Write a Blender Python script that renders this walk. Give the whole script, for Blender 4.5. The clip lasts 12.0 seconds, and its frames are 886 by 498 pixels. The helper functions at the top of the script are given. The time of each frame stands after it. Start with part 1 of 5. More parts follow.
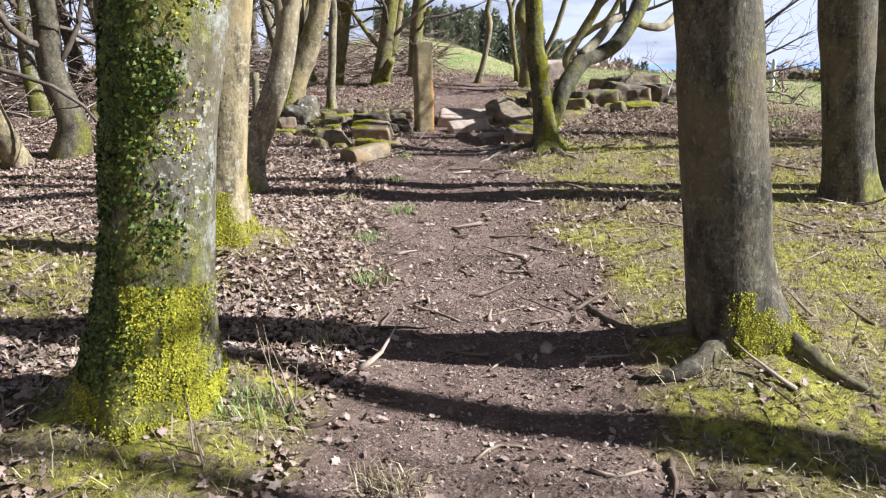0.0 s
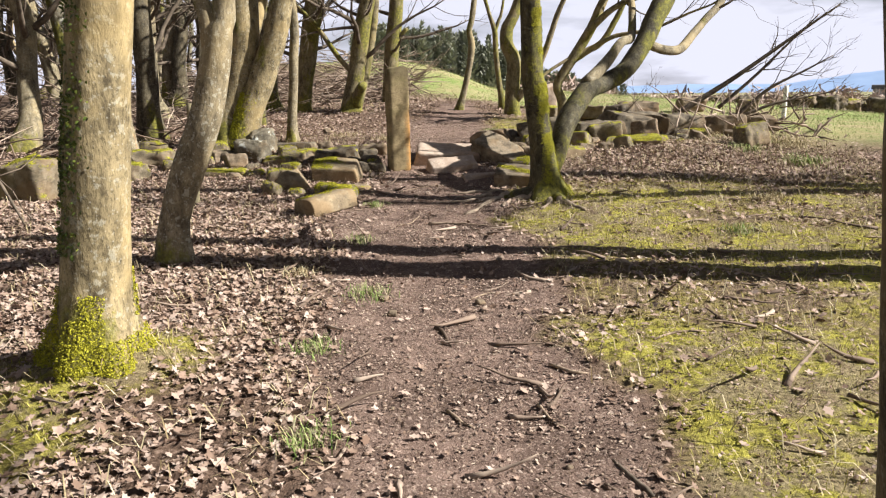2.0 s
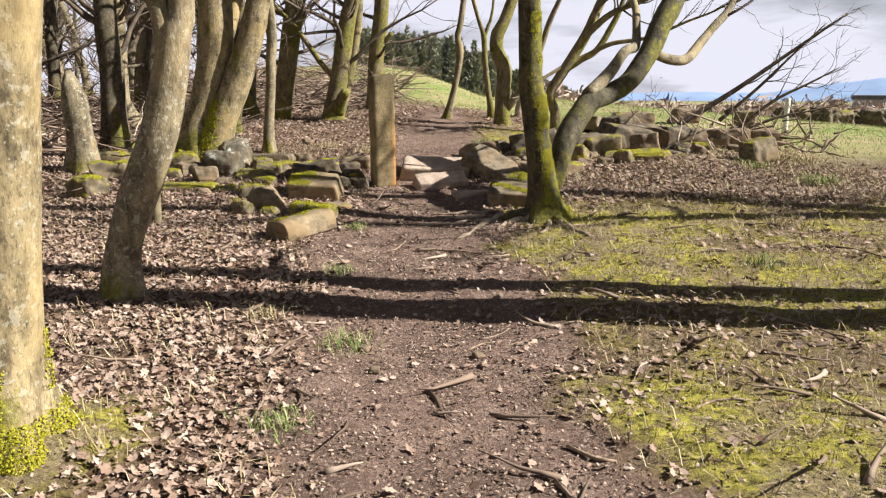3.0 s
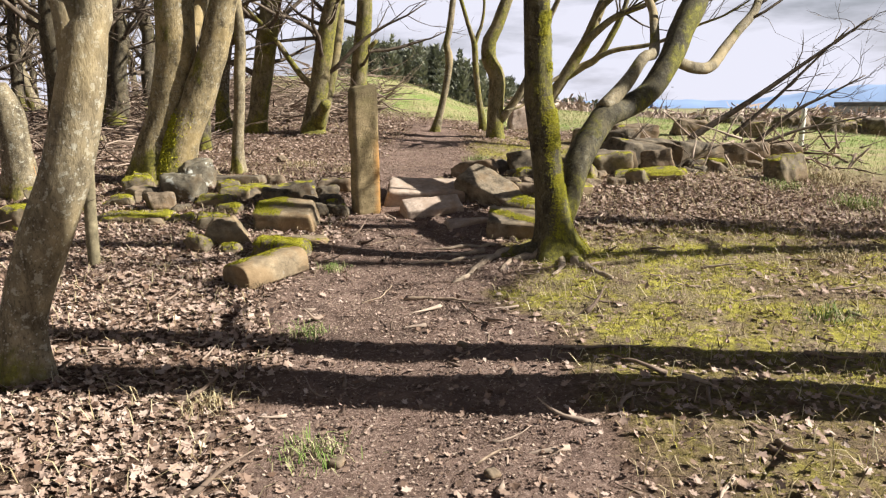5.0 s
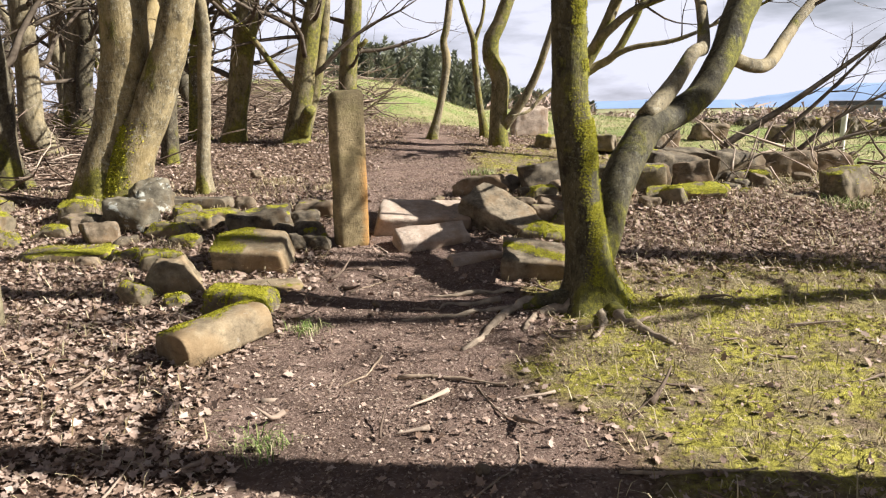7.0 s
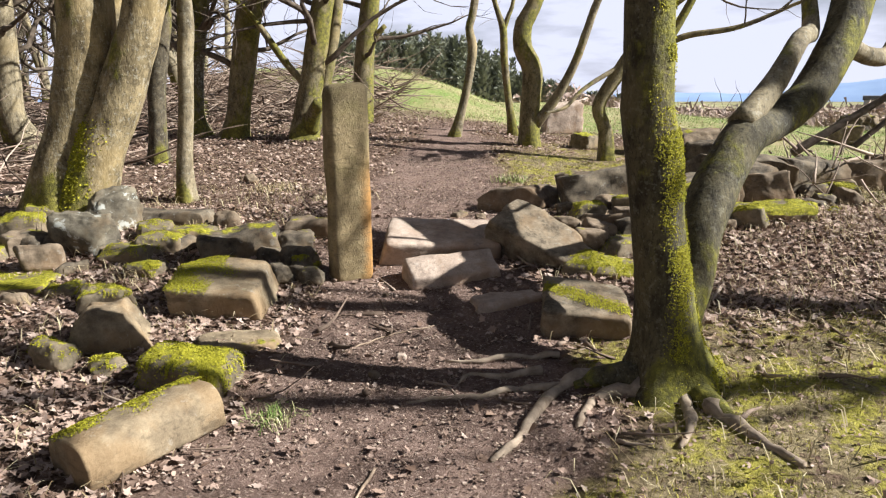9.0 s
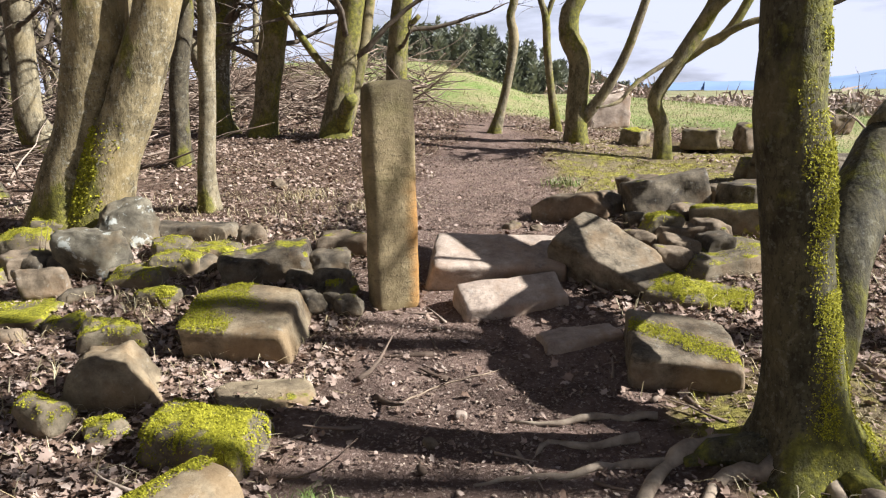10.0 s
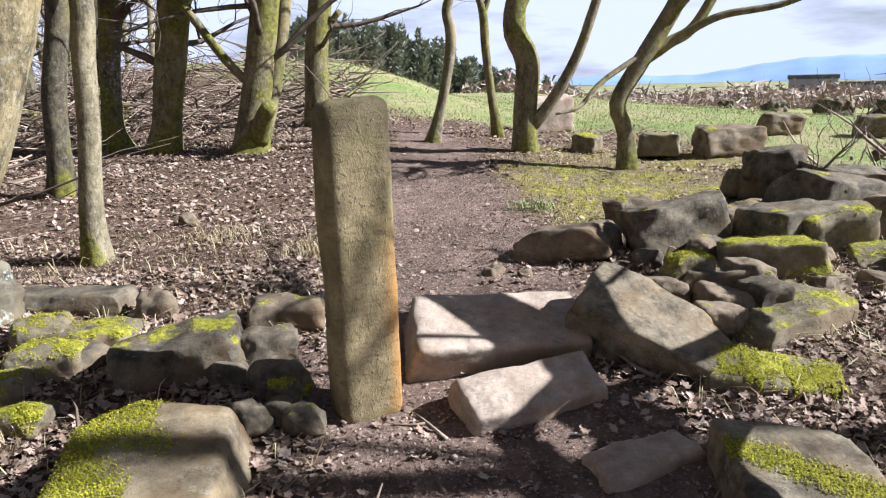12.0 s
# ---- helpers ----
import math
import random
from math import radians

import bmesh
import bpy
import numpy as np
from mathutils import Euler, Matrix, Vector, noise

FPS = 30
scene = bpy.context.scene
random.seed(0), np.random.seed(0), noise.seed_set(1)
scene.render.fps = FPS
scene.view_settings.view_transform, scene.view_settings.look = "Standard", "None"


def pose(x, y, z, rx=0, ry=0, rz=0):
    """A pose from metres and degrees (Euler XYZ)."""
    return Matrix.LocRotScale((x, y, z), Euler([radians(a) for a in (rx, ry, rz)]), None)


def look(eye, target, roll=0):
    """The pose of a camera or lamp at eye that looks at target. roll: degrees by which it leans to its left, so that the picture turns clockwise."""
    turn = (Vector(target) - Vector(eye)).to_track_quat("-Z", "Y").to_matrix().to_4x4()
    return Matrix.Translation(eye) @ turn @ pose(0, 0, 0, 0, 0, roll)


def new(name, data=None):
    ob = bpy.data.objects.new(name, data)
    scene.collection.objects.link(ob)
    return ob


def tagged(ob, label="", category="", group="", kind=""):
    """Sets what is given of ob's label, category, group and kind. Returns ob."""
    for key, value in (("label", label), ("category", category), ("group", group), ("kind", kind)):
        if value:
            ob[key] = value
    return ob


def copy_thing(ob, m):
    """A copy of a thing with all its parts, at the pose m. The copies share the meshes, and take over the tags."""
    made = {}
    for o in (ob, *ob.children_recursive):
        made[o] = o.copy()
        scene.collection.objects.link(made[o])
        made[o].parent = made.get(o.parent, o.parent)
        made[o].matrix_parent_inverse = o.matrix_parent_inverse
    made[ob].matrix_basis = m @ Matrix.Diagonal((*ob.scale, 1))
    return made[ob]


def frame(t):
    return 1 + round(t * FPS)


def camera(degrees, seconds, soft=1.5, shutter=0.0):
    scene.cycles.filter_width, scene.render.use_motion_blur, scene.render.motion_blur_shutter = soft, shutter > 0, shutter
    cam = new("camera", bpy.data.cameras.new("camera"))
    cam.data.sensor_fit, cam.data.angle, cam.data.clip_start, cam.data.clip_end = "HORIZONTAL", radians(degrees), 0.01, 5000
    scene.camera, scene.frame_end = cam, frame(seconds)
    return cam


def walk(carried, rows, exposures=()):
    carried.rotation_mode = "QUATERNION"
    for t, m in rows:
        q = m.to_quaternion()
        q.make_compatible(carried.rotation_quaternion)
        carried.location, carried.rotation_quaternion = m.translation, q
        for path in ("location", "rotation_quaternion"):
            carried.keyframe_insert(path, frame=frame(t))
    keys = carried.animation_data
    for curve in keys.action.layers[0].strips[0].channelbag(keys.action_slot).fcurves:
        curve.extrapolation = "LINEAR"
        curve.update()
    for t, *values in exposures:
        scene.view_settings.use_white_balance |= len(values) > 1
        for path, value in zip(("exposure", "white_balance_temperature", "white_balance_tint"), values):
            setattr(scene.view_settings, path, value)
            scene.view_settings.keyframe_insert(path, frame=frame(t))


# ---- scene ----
cam = camera(62.3, 12.0, soft=1.2)
METRES, EYE, TILT, LEAN, TURN = 7.9, 1.5, 3.2, 0.0, 0.0
ROWS = [
    (0.0, 0.0, 0.0, 0.0, -0.38, -17.76, 1.19),
    (0.5, 0.0003, 0.0526, -0.0002, -0.75, -17.53, 1.26),
    (1.0, -0.0032, 0.1065, 0.0041, -0.97, -17.05, 1.18),
    (1.5, 0.0003, 0.1597, -0.0009, -1.41, -16.54, 1.08),
    (2.0, 0.0005, 0.2092, -0.0025, -2.09, -16.25, 0.89),
    (2.5, -0.0047, 0.2577, 0.0013, -2.71, -16.08, 0.5),
    (3.0, -0.002, 0.2983, -0.0021, -3.23, -15.88, 0.14),
    (5.0, -0.0004, 0.4327, -0.0053, -4.35, -15.24, 0.32),
    (5.5, 0.0023, 0.47, -0.008, -4.36, -15.13, 0.47),
    (6.0, -0.002, 0.514, -0.0075, -4.38, -15.08, 0.53),
    (6.5, -0.002, 0.5524, -0.0113, -4.58, -15.08, 0.65),
    (7.0, 0.0049, 0.5956, -0.0108, -4.85, -15.11, 0.75),
    (9.0, 0.0172, 0.7512, -0.0159, -2.96, -15.8, 0.29),
    (9.5, 0.0101, 0.7994, -0.0154, -1.92, -16.18, 0.5),
    (10.0, 0.001, 0.8384, -0.0173, -0.91, -16.41, 1.05),
    (10.5, -0.0093, 0.8806, -0.0148, -0.48, -16.49, 1.59),
    (11.0, -0.0206, 0.919, -0.0176, -1.18, -16.41, 1.87),
    (11.5, -0.0321, 0.9572, -0.0128, -3.6, -16.5, 1.74),
    (12.0, -0.0328, 0.9893, -0.0174, -8.03, -16.73, 1.34),
]
walk(cam, [(t, pose(0, 0, EYE, TILT, LEAN, TURN) @ pose(METRES * x, METRES * y, METRES * z, 90 + pitch, roll, yaw)) for t, x, y, z, yaw, pitch, roll in ROWS], [(0.0, 1.38, 5550, 10), (1.2, 1.47, 5850, 10), (2.5, 1.29, 6500, 10), (5.0, 1.30, 6480, 10), (6.5, 1.39, 6400, 10), (9.0, 1.34, 6100, 10), (10.5, 1.35, 5850, 10), (12.0, 1.43, 5550, 10)])


# ---- light ----
SUN_AZ, SUN_EL = radians(100.0), radians(36.0)      # azimuth clockwise from +y
sun = new("sun", bpy.data.lights.new("sun", "SUN"))
sun.data.energy, sun.data.angle, sun.data.color = 5.0, radians(0.5), (1.0, 0.95, 0.88)
to_sun = Vector((math.sin(SUN_AZ) * math.cos(SUN_EL), math.cos(SUN_AZ) * math.cos(SUN_EL), math.sin(SUN_EL)))
sun.matrix_world = look((20 * to_sun.x, 20 * to_sun.y, 20 * to_sun.z), (0, 0, 0))

world = bpy.data.worlds.new("sky")
scene.world = world
world.use_nodes = True
wt = world.node_tree
sky = wt.nodes.new("ShaderNodeTexSky")
sky.sky_type, sky.sun_disc, sky.sun_elevation, sky.sun_rotation = "NISHITA", False, SUN_EL, SUN_AZ
sky.air_density, sky.dust_density, sky.ozone_density = 1.0, 1.2, 1.5
wco = wt.nodes.new("ShaderNodeTexCoord")
wmap = wt.nodes.new("ShaderNodeMapping")
wmap.inputs["Scale"].default_value = (1.0, 1.0, 4.5)
wnoise = wt.nodes.new("ShaderNodeTexNoise")
wnoise.inputs["Scale"].default_value, wnoise.inputs["Detail"].default_value, wnoise.inputs["Roughness"].default_value = 2.6, 7.0, 0.55
wramp = wt.nodes.new("ShaderNodeValToRGB")
wramp.color_ramp.elements[0].position, wramp.color_ramp.elements[1].position = 0.24, 0.47
wmix = wt.nodes.new("ShaderNodeMix")
wmix.data_type = "RGBA"
wmix.inputs["B"].default_value = (16.4, 16.4, 18.8, 1)
wt.links.new(wco.outputs["Generated"], wmap.inputs["Vector"])
wt.links.new(wmap.outputs[0], wnoise.inputs["Vector"])
wt.links.new(wnoise.outputs["Fac"], wramp.inputs["Fac"])
wsep = wt.nodes.new("ShaderNodeSeparateXYZ")
wfade = wt.nodes.new("ShaderNodeMapRange")
wfade.inputs["From Min"].default_value, wfade.inputs["From Max"].default_value = 0.13, 0.30
wfade.inputs["To Min"].default_value, wfade.inputs["To Max"].default_value = 1.0, 0.12
wmul = wt.nodes.new("ShaderNodeMath")
wmul.operation = "MULTIPLY"
wt.links.new(wco.outputs["Generated"], wsep.inputs[0])
wt.links.new(wsep.outputs[2], wfade.inputs["Value"])
wt.links.new(wramp.outputs["Color"], wmul.inputs[0])
wt.links.new(wfade.outputs[0], wmul.inputs[1])
wt.links.new(wmul.outputs[0], wmix.inputs["Factor"])
wdim = wt.nodes.new("ShaderNodeVectorMath")
wdim.operation = "SCALE"
wdim.inputs["Scale"].default_value = 0.65
wt.links.new(sky.outputs[0], wdim.inputs[0])
wt.links.new(wdim.outputs[0], wmix.inputs["A"])
wt.links.new(wmix.outputs["Result"], wt.nodes["Background"].inputs["Color"])
wt.nodes["Background"].inputs["Strength"].default_value = 0.021


# ---- materials ----
class Nodes:
    """A small builder for one node material."""

    def __init__(self, name, rough=0.85, spec=0.25):
        self.m = bpy.data.materials.new(name)
        self.m.use_nodes = True
        self.t = self.m.node_tree
        self.b = self.t.nodes["Principled BSDF"]
        self.b.inputs["Roughness"].default_value = rough
        self.b.inputs["Specular IOR Level"].default_value = spec
        self.co = self.t.nodes.new("ShaderNodeTexCoord").outputs["Object"]
        self.geo = self.t.nodes.new("ShaderNodeNewGeometry")

    def link(self, a, b):
        if isinstance(a, (int, float)):
            b.default_value = a
        elif isinstance(a, tuple):
            b.default_value = (*a, 1) if len(a) == 3 else a
        else:
            self.t.links.new(a, b)

    def scaled(self, s):
        n = self.t.nodes.new("ShaderNodeMapping")
        n.inputs["Scale"].default_value = s
        self.t.links.new(self.co, n.inputs["Vector"])
        return n.outputs[0]

    def noise(self, scale, detail=4.0, rough=0.55, vec=None):
        n = self.t.nodes.new("ShaderNodeTexNoise")
        n.inputs["Scale"].default_value, n.inputs["Detail"].default_value, n.inputs["Roughness"].default_value = scale, detail, rough
        self.t.links.new(vec or self.co, n.inputs["Vector"])
        return n.outputs["Fac"]

    def cells(self, scale, vec=None):
        n = self.t.nodes.new("ShaderNodeTexVoronoi")
        n.inputs["Scale"].default_value = scale
        self.t.links.new(vec or self.co, n.inputs["Vector"])
        return n

    def math(self, op, a, b=0.0):
        n = self.t.nodes.new("ShaderNodeMath")
        n.operation = op
        self.link(a, n.inputs[0])
        self.link(b, n.inputs[1])
        return n.outputs[0]

    def step(self, value, lo, hi):
        n = self.t.nodes.new("ShaderNodeMapRange")
        n.interpolation_type = "SMOOTHSTEP"
        self.link(value, n.inputs["Value"])
        n.inputs["From Min"].default_value, n.inputs["From Max"].default_value = lo, hi
        return n.outputs["Result"]

    def ramp(self, value, *stops):
        n = self.t.nodes.new("ShaderNodeValToRGB")
        e = n.color_ramp.elements
        while len(e) < len(stops):
            e.new(0.5)
        for one, (p, c) in zip(e, stops):
            one.position, one.color = p, (*c, 1)
        self.link(value, n.inputs["Fac"])
        return n.outputs["Color"]

    def mix(self, f, a, b):
        n = self.t.nodes.new("ShaderNodeMix")
        n.data_type = "RGBA"
        self.link(f, n.inputs["Factor"])
        self.link(a, n.inputs["A"])
        self.link(b, n.inputs["B"])
        return n.outputs["Result"]

    def axis(self, vec, i):
        n = self.t.nodes.new("ShaderNodeSeparateXYZ")
        self.t.links.new(vec, n.inputs[0])
        return n.outputs[i]

    def attr(self, name):
        n = self.t.nodes.new("ShaderNodeAttribute")
        n.attribute_name = name
        return n.outputs["Color"]

    def bump(self, height, strength=0.5, distance=0.02):
        n = self.t.nodes.new("ShaderNodeBump")
        n.inputs["Strength"].default_value, n.inputs["Distance"].default_value = strength, distance
        self.link(height, n.inputs["Height"])
        self.t.links.new(n.outputs[0], self.b.inputs["Normal"])

    def done(self, colour):
        self.link(colour, self.b.inputs["Base Color"])
        return self.m


MOSS_A, MOSS_B = (0.11, 0.105, 0.012), (0.40, 0.36, 0.03)


def bark(name, dark, light, moss=0.5, foot=0.45, lichen=0.3, side=(-0.75, -0.45), crust=0.0):
    """Smooth woodland bark: vertical mottling, pale lichen, moss on one side and over the foot (foot: metres)."""
    n = Nodes(name, 0.82, 0.25)
    long = n.scaled((1.0, 1.0, 0.45))
    rings = n.scaled((0.5, 0.5, 3.0))
    c = n.ramp(n.noise(11, 8, 0.7, long), (0.36, dark), (0.62, light))
    c = n.mix(n.step(n.noise(3.0, 3), 0.5, 0.7), c, tuple(0.75 * v for v in light))
    c = n.mix(n.math("MULTIPLY", n.step(n.noise(14, 3, 0.5, rings), 0.6, 0.72), 0.35), c, tuple(0.6 * v for v in dark))
    c = n.mix(n.math("MULTIPLY", n.step(n.noise(75, 6, 0.75, n.scaled((1.0, 1.0, 0.5))), 0.5, 0.62), 0.6), c, tuple(0.55 * v for v in dark))
    specks = n.cells(38).outputs["Distance"]
    c = n.mix(n.math("MULTIPLY", n.math("SUBTRACT", 1.0, n.step(specks, 0.12, 0.22)), 0.8 * lichen), c, (0.52, 0.51, 0.44))
    spots = n.math("MULTIPLY", n.step(n.noise(26, 5, 0.65), 0.56, 0.62), lichen)
    c = n.mix(spots, c, (0.46, 0.45, 0.36))
    c = n.mix(n.math("MULTIPLY", n.step(n.noise(1.7, 4, 0.6), 0.5, 0.62), 0.5), c, (light[0] * 1.15, light[1] * 1.08, light[2] * 0.9))
    nx, ny = n.axis(n.geo.outputs["Normal"], 0), n.axis(n.geo.outputs["Normal"], 1)
    facing = n.math("ADD", n.math("MULTIPLY", nx, side[0]), n.math("MULTIPLY", ny, side[1]))
    if crust:
        flank = n.math("SUBTRACT", n.math("MULTIPLY", nx, 0.5), n.math("MULTIPLY", ny, 0.25))
        cover = n.step(n.math("ADD", flank, n.math("MULTIPLY", n.math("SUBTRACT", n.noise(3.4, 8, 0.72), 0.5), 2.2)), 0.60, 0.70)
        pale = n.ramp(n.noise(40, 5, 0.7), (0.36, (0.13, 0.125, 0.095)), (0.62, (0.36, 0.37, 0.31)))
        c = n.mix(n.math("MULTIPLY", cover, crust), c, pale)
    z = n.axis(n.co, 2)
    low = n.math("SUBTRACT", 1.0, n.step(z, -0.1, 1.6 * foot))
    grow = n.math("ADD", n.math("MULTIPLY", facing, 0.30), n.math("MULTIPLY", low, 0.36))
    grow = n.math("ADD", grow, n.math("MULTIPLY", n.math("SUBTRACT", n.noise(2.6, 8, 0.72, n.scaled((1.0, 1.0, 0.55))), 0.5), 2.6))
    m = n.step(grow, 0.58 - 0.85 * moss, 0.84 - 0.80 * moss)
    tint = n.ramp(n.noise(24, 6, 0.7), (0.34, (0.05, 0.048, 0.012)), (0.55, (0.15, 0.142, 0.022)), (0.74, (0.34, 0.31, 0.035)))
    c = n.mix(n.math("MULTIPLY", m, 0.9), c, tint)
    h = n.math("ADD", n.noise(40, 5, 0.65, long), n.math("MULTIPLY", m, n.noise(90, 3)))
    n.bump(h, 0.6, 0.010)
    return n.done(c)


def stone(name, dark, light, moss=0.4, lichen=0.15, yellow=1.0, spread=16.0):
    """Weathered sandstone with moss on what faces up."""
    n = Nodes(name, 0.9, 0.2)
    info = n.t.nodes.new("ShaderNodeObjectInfo")
    c = n.ramp(n.noise(6, 9, 0.7), (0.36, dark), (0.64, light))
    c = n.mix(n.math("MULTIPLY", n.step(n.noise(75, 5, 0.7), 0.5, 0.66), 0.28), c, tuple(0.45 * v for v in dark))
    c = n.mix(n.math("MULTIPLY", n.step(n.noise(2.4, 6, 0.65), 0.46, 0.60), 0.6), c, (light[0] * 0.62, light[1] * 0.50, light[2] * 0.38))
    c = n.mix(n.math("MULTIPLY", n.step(n.noise(3.6, 7, 0.7, n.scaled((1.0, 1.0, 2.5))), 0.54, 0.62), 0.5), c, tuple(0.5 * v for v in dark))
    c = n.mix(n.math("MULTIPLY", n.step(n.noise(spread, 7, 0.68), 0.62 - 0.1 * lichen, 0.66 - 0.08 * lichen), lichen), c, (0.50, 0.52, 0.47))
    up = n.axis(n.geo.outputs["Normal"], 2)
    grow = n.math("ADD", n.math("MULTIPLY", up, 0.45), n.math("MULTIPLY", n.math("SUBTRACT", n.noise(4, 6, 0.6), 0.5), 1.9))
    grow = n.math("ADD", grow, n.math("MULTIPLY", n.math("SUBTRACT", info.outputs["Random"], 0.5), 0.3))
    m = n.step(grow, 0.88 - 0.95 * moss, 0.98 - 0.90 * moss)
    tint = n.ramp(n.noise(38, 6, 0.7), (0.32, (0.07, 0.07, 0.01)), (0.5, (0.21, 0.20, 0.02)), (0.72, tuple(v * yellow for v in MOSS_B)))
    c = n.mix(m, c, tint)
    h = n.math("ADD", n.noise(35, 6, 0.7), n.math("MULTIPLY", m, n.math("MULTIPLY", n.noise(110, 3), 1.5)))
    n.bump(h, 0.5, 0.012)
    return n.done(c)


def scatter_stuff(name, *stops, rough=0.8):
    """Loose small pieces, each with its own tone."""
    n = Nodes(name, rough, 0.2)
    c = n.ramp(n.geo.outputs["Random Per Island"], *stops)
    c = n.mix(n.math("MULTIPLY", n.noise(60, 3), 0.35), c, tuple(0.4 * v for v in stops[0][1]))
    return n.done(c)


def make_ground():
    n = Nodes("forest_floor", 0.95, 0.12)
    zone = n.attr("zone")
    path, green, field = (n.axis(zone, i) for i in range(3))
    soil = n.ramp(n.noise(7, 8, 0.65), (0.3, (0.10, 0.066, 0.052)), (0.7, (0.265, 0.184, 0.146)))
    soil = n.mix(n.math("MULTIPLY", n.step(n.noise(1.3, 7, 0.68), 0.47, 0.62), 0.6), soil, (0.085, 0.057, 0.044))
    soil = n.mix(n.math("MULTIPLY", n.step(n.noise(60, 6, 0.75), 0.52, 0.64), 0.7), soil, (0.40, 0.305, 0.25))
    soil = n.mix(n.math("MULTIPLY", n.step(n.noise(34, 6, 0.75), 0.55, 0.66), 0.75), soil, (0.055, 0.038, 0.03))
    litter = n.ramp(n.noise(26, 8, 0.72), (0.34, (0.035, 0.024, 0.017)), (0.52, (0.13, 0.085, 0.06)), (0.68, (0.30, 0.215, 0.165)))
    turf = n.ramp(n.noise(20, 8, 0.7), (0.36, (0.07, 0.058, 0.022)), (0.5, (0.26, 0.235, 0.045)), (0.64, (0.42, 0.385, 0.075)))
    straw = n.ramp(n.noise(45, 6, 0.7), (0.35, (0.09, 0.07, 0.035)), (0.65, (0.33, 0.27, 0.15)))
    turf = n.mix(n.step(n.noise(3.4, 9, 0.72), 0.46, 0.56), turf, straw)
    turf = n.mix(n.math("MULTIPLY", n.step(n.noise(9.0, 8, 0.75), 0.53, 0.62), 0.8), turf, litter)
    grass = n.ramp(n.noise(0.7, 8, 0.65), (0.36, (0.34, 0.29, 0.16)), (0.5, (0.24, 0.26, 0.10)), (0.66, (0.16, 0.25, 0.055)))
    grass = n.mix(n.math("MULTIPLY", n.step(n.noise(7, 8, 0.75), 0.48, 0.60), 0.75), grass, (0.36, 0.30, 0.16))
    grass = n.mix(n.math("MULTIPLY", n.step(n.noise(16, 7, 0.75), 0.54, 0.64), 0.7), grass, (0.07, 0.075, 0.025))
    far = n.ramp(n.noise(0.006, 5, 0.55, n.scaled((1.0, 2.2, 1.0))), (0.35, (0.13, 0.20, 0.05)), (0.46, (0.22, 0.17, 0.10)), (0.55, (0.30, 0.30, 0.16)), (0.68, (0.10, 0.12, 0.07)))
    dist = n.t.nodes.new("ShaderNodeVectorMath")
    dist.operation = "LENGTH"
    n.t.links.new(n.co, dist.inputs[0])
    c = n.mix(path, litter, soil)
    c = n.mix(green, c, turf)
    c = n.mix(field, c, n.mix(n.step(dist.outputs["Value"], 60, 110), grass, far))
    n.bump(n.math("ADD", n.noise(30, 8, 0.75), n.math("MULTIPLY", n.noise(140, 4, 0.7), 0.5)), 0.8, 0.025)
    return n.done(c)


def plain(name, dark, light, scale=20, rough=0.85, strength=0.4):
    n = Nodes(name, rough, 0.2)
    n.bump(n.noise(scale * 3, 5, 0.65), strength, 0.01)
    return n.done(n.ramp(n.noise(scale, 5, 0.6), (0.3, dark), (0.7, light)))


def make_pillar():
    """Dressed sandstone post, ochre stain down one side, shade painted in towards its top."""
    n = Nodes("gatepost_stone", 0.9, 0.2)
    c = n.ramp(n.noise(6, 7, 0.62), (0.34, (0.13, 0.098, 0.05)), (0.66, (0.34, 0.265, 0.145)))
    pits = n.step(n.noise(70, 4, 0.6, n.scaled((1.0, 1.0, 0.6))), 0.55, 0.7)
    c = n.mix(n.math("MULTIPLY", pits, 0.4), c, (0.07, 0.055, 0.035))
    x, z = n.axis(n.co, 0), n.axis(n.co, 2)
    ochre = n.math("MULTIPLY", n.step(n.math("ADD", x, n.math("MULTIPLY", n.noise(5, 4), 0.16)), 0.11, 0.20), n.math("SUBTRACT", 1.0, n.step(z, 0.55, 0.9)))
    c = n.mix(n.math("MULTIPLY", ochre, 0.7), c, (0.36, 0.17, 0.04))
    # Branch shade over the upper post, put into the colour.
    top = n.step(n.math("ADD", z, n.math("MULTIPLY", n.noise(4, 4), 0.5)), 1.05, 1.5)
    c = n.mix(n.math("MULTIPLY", top, 0.6), c, (0.075, 0.062, 0.035))
    algae = n.step(n.noise(3.2, 5, 0.6), 0.50, 0.66)
    c = n.mix(n.math("MULTIPLY", algae, 0.35), c, (0.17, 0.15, 0.06))
    tool = n.step(n.noise(30, 5, 0.7, n.scaled((0.6, 0.6, 2.2))), 0.52, 0.64)
    c = n.mix(n.math("MULTIPLY", tool, 0.4), c, (0.085, 0.066, 0.04))
    n.bump(n.math("ADD", n.noise(45, 6, 0.7), n.math("MULTIPLY", pits, 0.5)), 0.55, 0.012)
    return n.done(c)


